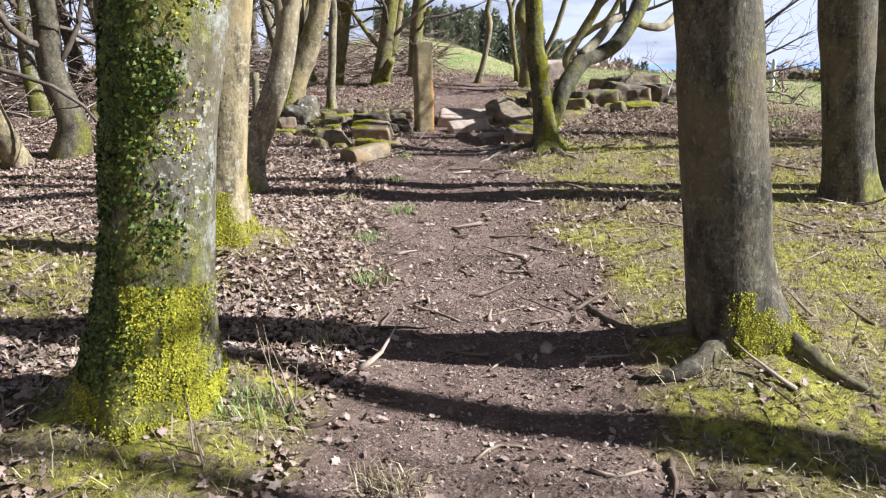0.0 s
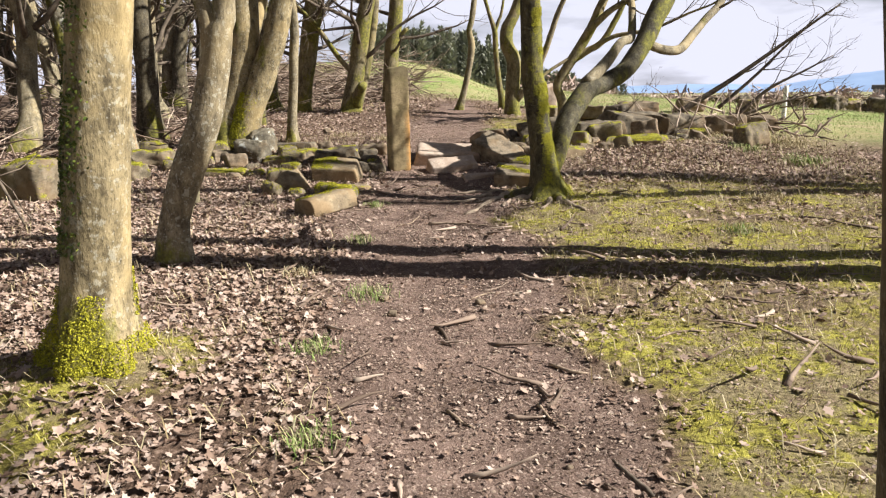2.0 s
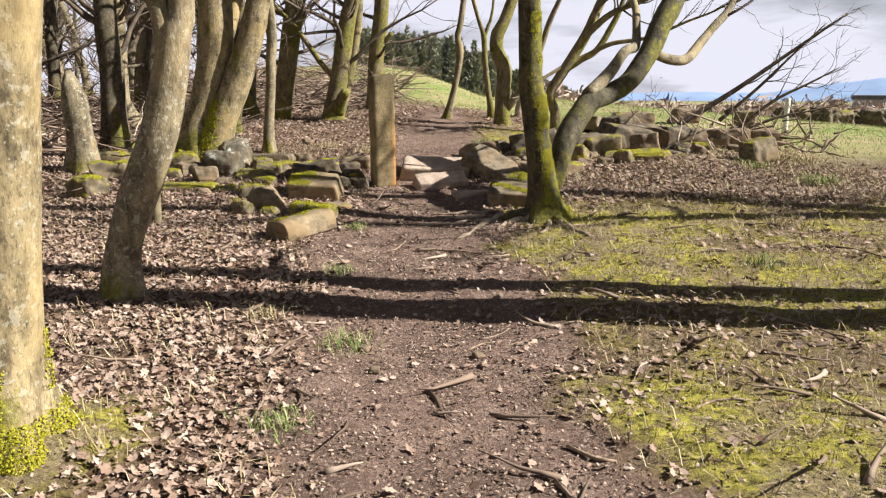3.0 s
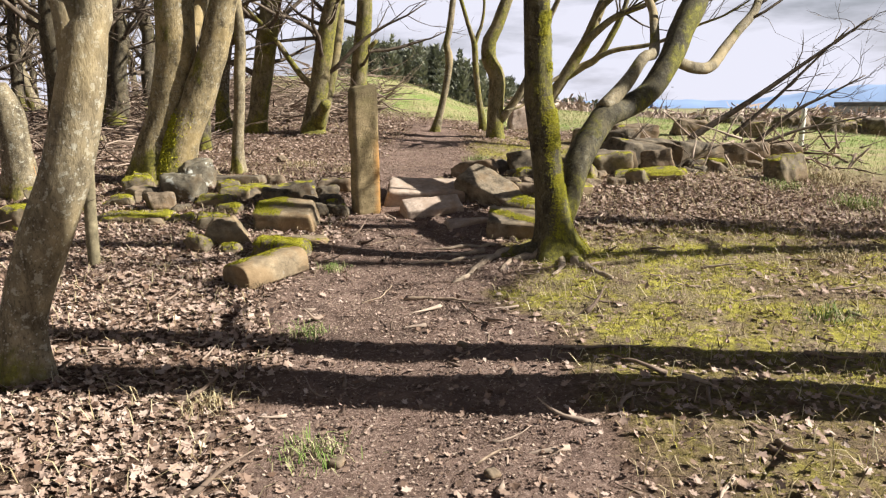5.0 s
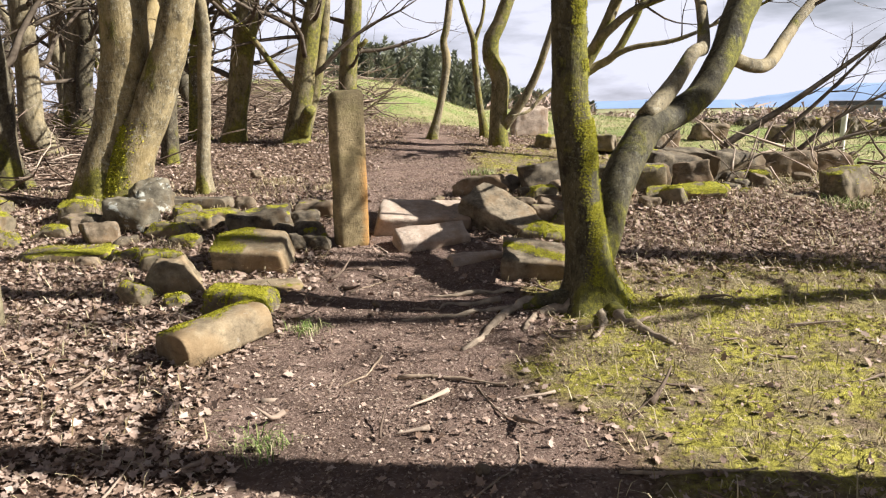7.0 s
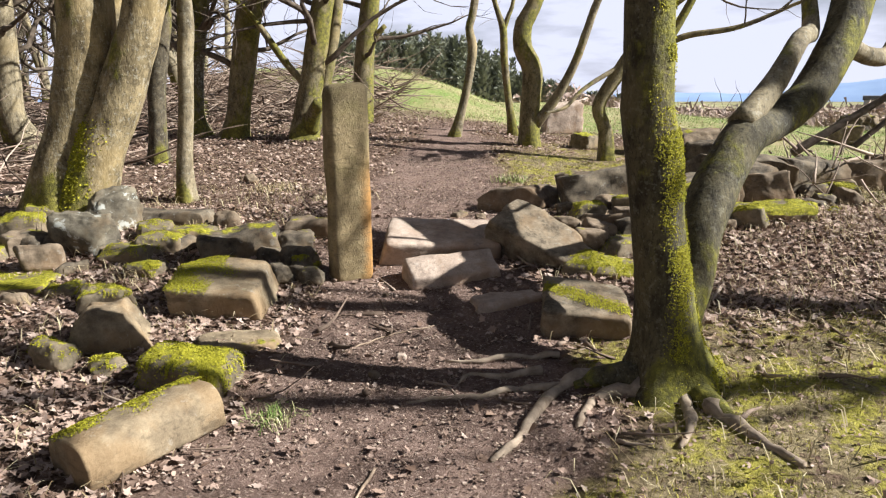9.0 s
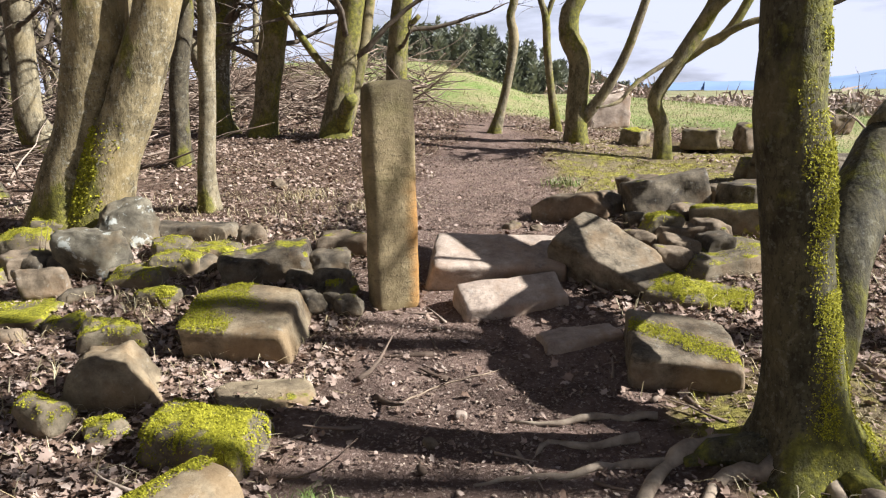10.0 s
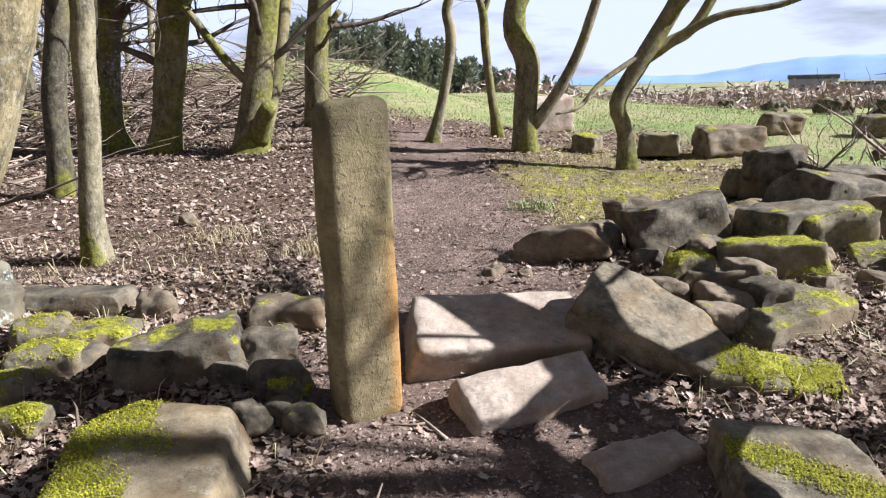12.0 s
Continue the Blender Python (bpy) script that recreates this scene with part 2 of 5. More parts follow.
BARK_IVY = bark("mossy_bark", (0.032, 0.028, 0.018), (0.17, 0.148, 0.10), 0.78, 1.0, 0.6, (-0.85, -0.35), 0.75)
BARK_GREY = bark("beech_bark", (0.065, 0.05, 0.027), (0.345, 0.275, 0.15), 0.38, 0.42, 0.35)
BARK_DARK = bark("dark_bark", (0.026, 0.021, 0.014), (0.135, 0.112, 0.070), 0.34, 0.40, 0.15, (0.55, -0.2))
# One dark tone for the fork tree's trunk, limbs and root feet.
BARK_FORK = bark("dark_mossy_bark", (0.020, 0.017, 0.010), (0.105, 0.090, 0.050), 0.66, 0.3, 0.10, (0.8, -0.1))
# Lighter version of the fork bark, sunlight on the back trunks put into its tones.
BARK_BACK = bark("sunlit_olive_bark", (0.055, 0.045, 0.024), (0.26, 0.215, 0.115), 0.62, 0.4, 0.15, (0.6, -0.5))
BARK_SPECK = bark("speckled_bark", (0.075, 0.06, 0.038), (0.29, 0.24, 0.15), 0.22, 0.3, 0.55)
BARK_FAR = bark("thin_bark", (0.085, 0.069, 0.042), (0.30, 0.25, 0.155), 0.42, 0.5, 0.25)
TWIG = plain("twig_bark", (0.05, 0.038, 0.028), (0.17, 0.135, 0.10), 12, 0.85)
ROOT = plain("bare_root_wood", (0.16, 0.12, 0.085), (0.42, 0.34, 0.25), 16, 0.8)
STICK = plain("dead_wood", (0.14, 0.10, 0.07), (0.40, 0.31, 0.22), 22, 0.85)
STAKE = plain("weathered_stake", (0.10, 0.085, 0.05), (0.27, 0.23, 0.14), 18, 0.85)
STONE = stone("sandstone", (0.085, 0.064, 0.043), (0.27, 0.21, 0.145), 0.36)
STONE_PATCH = stone("patchy_sandstone", (0.12, 0.092, 0.06), (0.34, 0.27, 0.17), 0.26)
STONE_PALE = stone("worn_pale_sandstone", (0.26, 0.20, 0.155), (0.49, 0.40, 0.32), 0.10)
STONE_MOSS = stone("moss_capped_sandstone", (0.095, 0.078, 0.05), (0.25, 0.205, 0.14), 0.60, 0.1, 1.15)
STONE_DARK = stone("dark_sandstone", (0.038, 0.031, 0.024), (0.20, 0.165, 0.115), 0.36)
STONE_GREY = stone("grey_brown_sandstone", (0.065, 0.052, 0.036), (0.30, 0.245, 0.17), 0.20)
STONE_LICHEN = stone("lichened_stone", (0.07, 0.06, 0.045), (0.22, 0.195, 0.14), 0.42, 0.6, 1.0, 7.0)
PILLAR = make_pillar()
FLOOR = make_ground()
LEAF = scatter_stuff("dry_beech_leaves", (0.0, (0.14, 0.086, 0.058)), (0.3, (0.31, 0.22, 0.165)), (0.7, (0.40, 0.295, 0.235)), (1.0, (0.50, 0.40, 0.33)))
CHIP = scatter_stuff("path_debris", (0.0, (0.08, 0.05, 0.035)), (0.5, (0.24, 0.17, 0.125)), (1.0, (0.50, 0.40, 0.31)))
MOSS_TUFT = scatter_stuff("moss_shoots", (0.0, (0.19, 0.18, 0.013)), (0.5, (0.32, 0.30, 0.02)), (1.0, (0.45, 0.425, 0.035)))
GRASS = scatter_stuff("turf_blades", (0.0, (0.17, 0.165, 0.024)), (0.45, (0.42, 0.39, 0.06)), (0.75, (0.50, 0.44, 0.14)), (1.0, (0.64, 0.54, 0.33)))
GREEN_GRASS = scatter_stuff("green_blades", (0.0, (0.12, 0.19, 0.045)), (0.4, (0.22, 0.30, 0.08)), (0.7, (0.36, 0.34, 0.16)), (1.0, (0.55, 0.49, 0.31)))
STRAW = scatter_stuff("dead_grass", (0.0, (0.22, 0.16, 0.08)), (0.6, (0.46, 0.38, 0.22)), (1.0, (0.62, 0.55, 0.36)))
IVY = scatter_stuff("ivy_leaves", (0.0, (0.03, 0.05, 0.01)), (0.6, (0.085, 0.115, 0.02)), (1.0, (0.19, 0.21, 0.04)), rough=0.45)
# Conifer green lifted to pale grey: the air's haze is in these tones.
HAZED_NEEDLES = scatter_stuff("hazed_conifer_foliage", (0.0, (0.19, 0.21, 0.155)), (0.7, (0.29, 0.30, 0.225)), (1.0, (0.37, 0.37, 0.29)))
SHRUB = scatter_stuff("bare_shrub", (0.0, (0.30, 0.22, 0.18)), (0.6, (0.42, 0.325, 0.27)), (1.0, (0.52, 0.43, 0.36)))
BRUSH = scatter_stuff("brushwood_bark", (0.0, (0.10, 0.07, 0.05)), (0.6, (0.27, 0.20, 0.15)), (1.0, (0.45, 0.36, 0.28)))
# Blue of the distance haze is put into the moor's base colour.
HAZE_HILL = plain("haze_blue_moorland", (0.17, 0.25, 0.41), (0.22, 0.31, 0.47), 0.004, 1.0, 0.0)
RENDERED = plain("grey_cladding", (0.25, 0.26, 0.28), (0.36, 0.36, 0.38), 0.5)
PALE_PAINT = plain("weathered_white_paint", (0.6, 0.58, 0.52), (0.8, 0.78, 0.74), 15)
RAW_WOOD = plain("raw_split_wood", (0.30, 0.14, 0.05), (0.50, 0.27, 0.11), 14)
SLATE = plain("slate_roof", (0.07, 0.07, 0.08), (0.14, 0.14, 0.15), 0.8)


# ---- builders ----
class Mesh:
    """Collects vertices and faces for one mesh."""

    def __init__(self):
        self.v, self.f, self.n = [], [], 0

    def add(self, verts, faces):
        self.v.append(np.asarray(verts, float))
        self.f.extend(tuple(i + self.n for i in face) for face in faces)
        self.n += len(verts)

    def data(self, name, smooth=True):
        me = bpy.data.meshes.new(name)
        me.from_pydata(np.concatenate(self.v).tolist(), [], self.f)
        if smooth:
            me.polygons.foreach_set("use_smooth", np.ones(len(me.polygons), bool))
        me.update()
        return me


def part(name, mesh, material, parent=None, label="", smooth=True):
    """One mesh object, under parent where one is given."""
    me = mesh.data(name, smooth) if isinstance(mesh, Mesh) else mesh
    me.materials.append(material)
    ob = new(name, me)
    ob.parent = parent
    return tagged(ob, label)


def empty(name, x, y, z, label, category, group=""):
    ob = new(name)
    ob.location = (x, y, z)
    ob.empty_display_size = 0.2
    return tagged(ob, label, category, group)


def spline(points, step=0.08):
    """Points (any number of columns) joined by a smooth curve, resampled."""
    p = np.asarray(points, float)
    p = np.vstack([2 * p[0] - p[1], p, 2 * p[-1] - p[-2]])
    out = []
    for i in range(1, len(p) - 2):
        a, b, c, d = p[i - 1:i + 3]
        k = max(2, int(np.linalg.norm((c - b)[:3]) / step))
        for t in np.arange(k) / k:
            out.append(0.5 * (2 * b + (c - a) * t + (2 * a - 5 * b + 4 * c - d) * t * t + (3 * b - a - 3 * c + d) * t ** 3))
    out.append(p[-2])
    return np.array(out)


def tube(points, radii, sides=8, swell=None):
    """A closed tube along points. swell(i, angle, point): factor on the radius."""
    p = np.asarray(points, float)
    n = len(p)
    tang = np.gradient(p, axis=0)
    tang /= np.linalg.norm(tang, axis=1)[:, None] + 1e-9
    u = np.cross(tang[0], (0.31, 0.95, 0.05) if abs(tang[0][2]) > 0.5 else (0, 0, 1.0))
    verts = np.empty((n * sides, 3))
    ang = np.arange(sides) * 2 * math.pi / sides
    for i in range(n):
        u = u - tang[i] * u.dot(tang[i])
        u /= np.linalg.norm(u) + 1e-9
        w = np.cross(tang[i], u)
        r = np.full(sides, radii[i])
        if swell:
            r = r * np.array([swell(i, a, p[i]) for a in ang])
        verts[i * sides:(i + 1) * sides] = p[i] + (np.cos(ang) * r)[:, None] * u + (np.sin(ang) * r)[:, None] * w
    faces = []
    for i in range(n - 1):
        for j in range(sides):
            k = (j + 1) % sides
            faces.append((i * sides + j, i * sides + k, (i + 1) * sides + k, (i + 1) * sides + j))
    faces.append(tuple(range(sides))[::-1])
    faces.append(tuple((n - 1) * sides + j for j in range(sides)))
    return verts, faces


def smooth01(v, lo, hi):
    t = np.clip((np.asarray(v, float) - lo) / (hi - lo), 0, 1)
    return t * t * (3 - 2 * t)


def wave(x, y, f, s):
    return np.sin(f * x + s) * np.cos(f * 0.83 * y + 2.1 * s) + 0.6 * np.sin(f * 1.7 * y + 0.7 * f * x + 3 * s)


# ---- the lie of the land ----
def path_x(y):
    return 0.22 + 0.25 * smooth01(y, 10, 13) + 0.38 * smooth01(y, 13.5, 17.5) - 0.15 * smooth01(y, 4, 7) * (1 - smooth01(y, 8, 10))


def path_half(y):
    return 0.62 + 0.10 * smooth01(y, 4.5, 7) - 0.12 * smooth01(y, 9.6, 10.6) - 0.25 * smooth01(y, 14, 18)


def land(x, y):
    """Height of the ground."""
    x, y = np.asarray(x, float), np.asarray(y, float)
    z = 0.0559 * np.where(y < 17, np.maximum(y, -12), 17 + 6 * (1 - np.exp(-(np.maximum(y, 17) - 17) / 6)))
    z = z - 0.03 - 0.07 * np.exp(-((y - 8.0) / 2.3) ** 2) + 0.06 * smooth01(y, 10.2, 11.2) * (1 - smooth01(x, 0.5, 2.5))
    z = z - 0.16 * smooth01(x, 1.0, 3.5) * smooth01(y, 13, 17)
    z = z - 0.045 * np.exp(-((x - path_x(y)) / 0.7) ** 2) * smooth01(y, 1, 3) * (1 - smooth01(y, 17, 20))
    z = z + 0.10 * np.exp(-(((x - 2.9) / 1.7) ** 2 + ((y - 11.3) / 0.9) ** 2))
    z = z + 0.16 * np.exp(-(((x + 1.15) / 0.6) ** 2 + ((y - 2.65) / 0.6) ** 2)) + 0.13 * np.exp(-(((x - 1.42) / 0.5) ** 2 + ((y - 3.1) / 0.5) ** 2))
    z = z + 0.14 * np.exp(-(((x + 1.5) / 0.45) ** 2 + ((y - 4.95) / 0.45) ** 2))
    crest = smooth01(x, -8.5, -4.0) * (1 - smooth01(x, -1.0, 3.8))
    z = z + 0.92 * crest * smooth01(y, 20.5, 26.5) * (1 - smooth01(y, 31, 44))
    near = 1 - smooth01(np.hypot(x, y - 9), 22, 40)
    z = z + near * (0.012 * wave(x, y, 2.1, 0.4) + 0.007 * wave(x, y, 6.3, 1.9) + 0.003 * wave(x, y, 17.0, 0.9))
    d = np.hypot(x, y - 10)
    z = z - 0.9 * smooth01(x, 4.5, 14) * smooth01(d, 8, 22) - 0.045 * np.maximum(d - 24, 0) * np.where(d < 400, 1, 0) - np.where(d >= 400, 0.045 * 376 + 0.02 * (d - 400), 0)
    return z


def zones(x, y):
    """How much of path, mossy turf and open field there is."""
    wob = 0.16 * wave(x, y, 2.7, 0.3) + 0.07 * wave(x, y, 9.1, 1.1)
    off = np.abs(x - path_x(y)) - path_half(y) + 0.6 * wob
    path = (1 - smooth01(off, -0.12, 0.16)) * (1 - smooth01(y, 17.5, 20))
    patch = smooth01(wave(x, y, 1.5, 2.2) + 0.5 * wave(x, y, 5.2, 0.2), -1.0, 0.3)
    right = smooth01(x - path_x(y) - path_half(y) + wob, 0.0, 0.3) * (1 - smooth01(y + 0.5 * wob, 9.0, 9.9)) * (0.35 + 0.65 * patch)
    left = (1 - smooth01(np.hypot((x + 2.9) / 1.6, (y - 4.6) / 1.0) + wob, 0.7, 1.1)) * 0.9
    for tx, ty, r in ((-1.15, 2.6, 0.75), (1.42, 3.0, 0.65), (-1.5, 4.95, 0.55)):
        left = np.maximum(left, 1 - smooth01(np.hypot(x - tx, y - ty) + 0.6 * wob, 0.6 * r, r))
    back = smooth01(y, 11.6, 13.0) * smooth01(x - path_x(y), 0.5, 1.1) * (1 - smooth01(y, 15, 18)) * (0.3 + 0.6 * patch)
    green = np.clip(np.maximum(np.maximum(right, left), back), 0, 1) * (1 - path)
    mound = smooth01(x + 0.9 * (y - 20) + 2 * wob, 0.3, 2.0) * smooth01(y, 17.5, 20)
    field = np.maximum(mound, smooth01(x + wob, 3.8, 5.2) * smooth01(y, 10.5, 13.0))
    field = np.maximum(field, smooth01(np.hypot(x, y - 10), 34, 44))
    return path, green * (1 - field), np.clip(field, 0, 1)


def Z(x, y):
    return float(land(x, y))


def axis_steps(lo, hi, step, far):
    mid = np.arange(lo, hi, step)
    grow, at, s = [], 0.0, step
    while at < far:
        s *= 1.16
        at += s
        grow.append(at)
    grow = np.array(grow)
    return np.concatenate([(lo - grow)[::-1], mid, mid[-1] + grow])


def build_ground():
    xs, ys = axis_steps(-5.0, 5.5, 0.06, 4200), axis_steps(0.6, 18.0, 0.06, 4200)
    gx, gy = np.meshgrid(xs, ys)
    gz = land(gx, gy)
    rng = np.random.default_rng(3)
    fine = (np.hypot(gx, gy - 9) < 13)
    gz = gz + fine * rng.normal(0, 0.004, gz.shape)
    w, h = len(xs), len(ys)
    i = (np.arange(h - 1)[:, None] * w + np.arange(w - 1)).ravel()
    faces = np.stack([i, i + 1, i + w + 1, i + w], 1)
    me = bpy.data.meshes.new("ground")
    me.from_pydata(np.stack([gx.ravel(), gy.ravel(), gz.ravel()], 1).tolist(), [], faces.tolist())
    me.polygons.foreach_set("use_smooth", np.ones(len(me.polygons), bool))
    p, g, f = zones(gx.ravel(), gy.ravel())
    col = me.color_attributes.new("zone", "FLOAT_COLOR", "POINT")
    col.data.foreach_set("color", np.stack([p, g, f, np.ones_like(p)], 1).astype(np.float32).ravel())
    me.update()
    ob = part("ground", me, FLOOR)
    return tagged(ob, "woodland floor with a trodden earth path, dry leaves and moss", "ground", kind="structure")


build_ground()


# ---- far distance ----
def build_hills():
    m = Mesh()
    rng = np.random.default_rng(5)
    for dist, a0, a1, seed in ((3600, -70, 24, 2.3), (3500, 20, 75, 1.0)):
        deg = np.linspace(a0, a1, 120)
        az = np.radians(deg)
        base = -78
        rise = smooth01(deg, 26, 34) * 66 + smooth01(deg, 34, 48) * 28
        top = 30 + rise + 3 * np.sin(0.9 * deg + seed) + 2 * np.sin(2.3 * deg) + rng.normal(0, 0.5, 120)
        rows = []
        for t, up in ((0.0, 0.0), (0.35, 0.55), (0.7, 0.85), (1.0, 1.0), (1.5, 0.2)):
            d = dist + 500 * t
            rows.append(np.stack([np.sin(az) * d, np.cos(az) * d, base + top * up], 1))
        v = np.concatenate(rows)
        n = 120
        m.add(v, [(r * n + j, r * n + j + 1, (r + 1) * n + j + 1, (r + 1) * n + j) for r in range(4) for j in range(n - 1)])
    tagged(part("hill_range", m, HAZE_HILL), "moorland hills on the horizon, coloured blue for haze", "hills", kind="structure")


build_hills()


def blades(n_pos, pos, size, lean, rng, width=0.18, sides=1):
    """Thin upright or lying triangles, two per blade, bent once."""
    a = rng.uniform(0, 2 * math.pi, n_pos)
    h = size * rng.uniform(0.5, 1.2, n_pos)
    d = np.stack([np.cos(a), np.sin(a), np.zeros(n_pos)], 1)
    s = np.stack([-np.sin(a), np.cos(a), np.zeros(n_pos)], 1)
    up = np.array([0, 0, 1.0])
    l = lean * rng.uniform(0.2, 1.0, n_pos)
    w = (h * width)[:, None] * 0.5
    p0, p1 = pos - s * w, pos + s * w
    mid = pos + d * (h * l * 0.4)[:, None] + up * (h * 0.6)[:, None]
    p2, p3 = mid - s * w * 0.8, mid + s * w * 0.8
    tip = pos + d * (h * l)[:, None] + up * (h * (1.05 - 0.5 * np.minimum(l, 1.2)))[:, None]
    v = np.stack([p0, p1, p2, p3, tip], 1).reshape(-1, 3)
    b = np.arange(n_pos)[:, None] * 5
    return v, b


def blade_mesh(name, v, b):
    me = bpy.data.meshes.new(name)
    f = [x for i in b.ravel().tolist() for x in ((i, i + 1, i + 3, i + 2), (i + 2, i + 3, i + 4))]
    me.from_pydata(v.tolist(), [], f)
    me.update()
    return me


def scattered(rng, n, x0, x1, y0, y1, density):
    x, y = rng.uniform(x0, x1, n), rng.uniform(y0, y1, n)
    keep = rng.uniform(0, 1, n) < density(x, y)
    return x[keep], y[keep]


def build_far_wood():
    """Conifers beyond the mound, paled for haze, thinning out to bare scrub."""
    rng = np.random.default_rng(11)
    m = Mesh()
    for i in range(560):
        x = rng.uniform(-7, 17) if i < 500 else rng.uniform(14, 24)
        y = rng.uniform(80, 100)
        top = (7.9 - 0.36 * max(x - 6, 0)) * rng.uniform(0.78, 1.06) if i < 500 else rng.uniform(2.4, 3.8)
        z = Z(x, y) - 0.3
        k = 230
        t = rng.uniform(0.02, 1, k) ** 0.9
        a = rng.uniform(0, 2 * math.pi, k)
        r = (1 - t ** 1.6) * 1.25 * rng.uniform(0.5, 1.1, k) + 0.08
        c = np.stack([x + np.cos(a) * r * 0.7, y + np.sin(a) * r * 0.7, z + t * top], 1)
        e = c + np.stack([np.cos(a) * 0.35, np.sin(a) * 0.35, rng.uniform(0.05, 0.5, k)], 1)
        s = np.stack([-np.sin(a), np.cos(a), rng.normal(0, 0.5, k)], 1) * 0.17
        v = np.stack([c - s, c + s, e], 1).reshape(-1, 3)
        m.add(v, [(3 * j, 3 * j + 1, 3 * j + 2) for j in range(k)])
    tagged(part("conifer_wood", m, HAZED_NEEDLES, smooth=False), "conifer plantation beyond the grassy mound, paled for haze", "trees", kind="stuff")


build_far_wood()


def build_scrub():
    """Bare reddish scrub along the far side of the field."""
    rng = np.random.default_rng(12)
    m = Mesh()
    for i in range(760):
        y = rng.uniform(38, 105)
        x = y * rng.uniform(0.16, 1.15)
        if y * 0.32 > x and rng.uniform() < 0.6:
            continue
        z, k = Z(x, y), 150
        h, w = rng.uniform(0.5, 1.4), rng.uniform(1.0, 2.4)
        a, t = rng.uniform(0, 2 * math.pi, k), np.sqrt(rng.uniform(0, 1, k))
        c = np.stack([x + w * t * np.cos(a), y + w * t * np.sin(a), z + h * np.sqrt(1 - 0.9 * t * t) * rng.uniform(0.1, 1.0, k)], 1)
        d = rng.normal(0, 0.17, (k, 3)) + [0, 0, 0.08]
        s = rng.normal(0, 0.04, (k, 3))
        v = np.stack([c - d - s, c - d + s, c + d], 1).reshape(-1, 3)
        m.add(v, [(3 * j, 3 * j + 1, 3 * j + 2) for j in range(k)])
    tagged(part("field_scrub", m, SHRUB, smooth=False), "bare reddish brown scrub along the far field edge", "shrubs", kind="stuff")


build_scrub()


def box(x0, x1, y0, y1, z0, z1):
    v = [(x, y, z) for z in (z0, z1) for x, y in ((x0, y0), (x1, y0), (x1, y1), (x0, y1))]
    return v, [(3, 2, 1, 0), (4, 5, 6, 7), (0, 1, 5, 4), (1, 2, 6, 5), (2, 3, 7, 6), (3, 0, 4, 7)]


def far_building(x, y, w, d, h, turn):
    z = Z(x, y)
    b = empty("factory_building", x, y, z, "long grey industrial building far off in the valley", "building")
    b.rotation_euler = (0, 0, turn)
    for name, bx, mat in (("wall", (-w / 2, w / 2, -d / 2, d / 2, -2, h), RENDERED), ("roof", (-w / 2 - 0.4, w / 2 + 0.4, -d / 2 - 0.4, d / 2 + 0.4, h + 0.01, h + 1.2), SLATE)):
        m = Mesh()
        m.add(*box(*bx))
        part(name, m, mat, b, smooth=False)
    for k in range(6):
        m = Mesh()
        m.add(*box(-w / 2 + 2 + k * w / 6, -w / 2 + w / 6 + k * w / 6 - 1, -d / 2 - 0.25, -d / 2 - 0.02, h * 0.45, h * 0.75))
        part("window", m, SLATE, b, smooth=False)


far_building(142, 218, 13, 10, 6.5, -0.55)
far_building(178, 236, 22, 12, 5.0, -0.6)


# ---- trees ----
def limb(m, p, d, length, r, rng, sides, droop=0.0, gnarl=0.35, seg=6):
    """One wandering branch; returns its points and radii."""
    pts, rad = [np.array(p, float)], [r]
    d = np.array(d, float)
    for i in range(seg):
        d = d + rng.normal(0, gnarl * 0.5, 3) + np.array([0, 0, 0.10 - droop])
        d /= np.linalg.norm(d)
        pts.append(pts[-1] + d * length / seg)
        rad.append(r * (1 - 0.82 * (i + 1) / seg))
    m.add(*tube(pts, rad, sides))
    return pts, rad


def crown(tree, base_pts, base_rad, rng, low, high, count, reach=2.4, twigs=4, droop=0.0, mat=None, only=None):
    """Limbs with side branches and twigs, growing from the trunk between the heights low and high."""
    m = Mesh()
    zs = base_pts[:, 2]
    for k in range(count):
        h = low + (high - low) * (k + rng.uniform(0, 1)) / count
        i = int(np.argmin(np.abs(zs - h)))
        a = rng.uniform(0, 2 * math.pi) if only is None else rng.uniform(*only)
        up = rng.uniform(0.15, 0.8)
        d = (math.cos(a), math.sin(a), up)
        r = min(base_rad[i] * 0.45, 0.055) * rng.uniform(0.6, 1.0)
        ln = reach * rng.uniform(0.6, 1.1)
        pts, rad = limb(m, base_pts[i], d, ln, r, rng, 6, droop, 0.4)
        for j in range(twigs):
            q = rng.integers(2, len(pts))
            dd = np.array(pts[q]) - np.array(pts[q - 1])
            dd = dd / np.linalg.norm(dd) + rng.normal(0, 0.6, 3)
            p2, r2 = limb(m, pts[q], dd, ln * rng.uniform(0.3, 0.55), max(rad[q] * 0.55, 0.006), rng, 4, droop, 0.5, 4)
            for _ in range(2):
                q2 = rng.integers(1, len(p2))
                d3 = np.array(p2[q2]) - np.array(p2[q2 - 1])
                d3 = d3 / np.linalg.norm(d3) + rng.normal(0, 0.7, 3)
                limb(m, p2[q2], d3, ln * rng.uniform(0.15, 0.3), 0.005, rng, 3, droop, 0.5, 3)
    return part("crown", m, mat or TWIG, tree, "bare leafless crown")


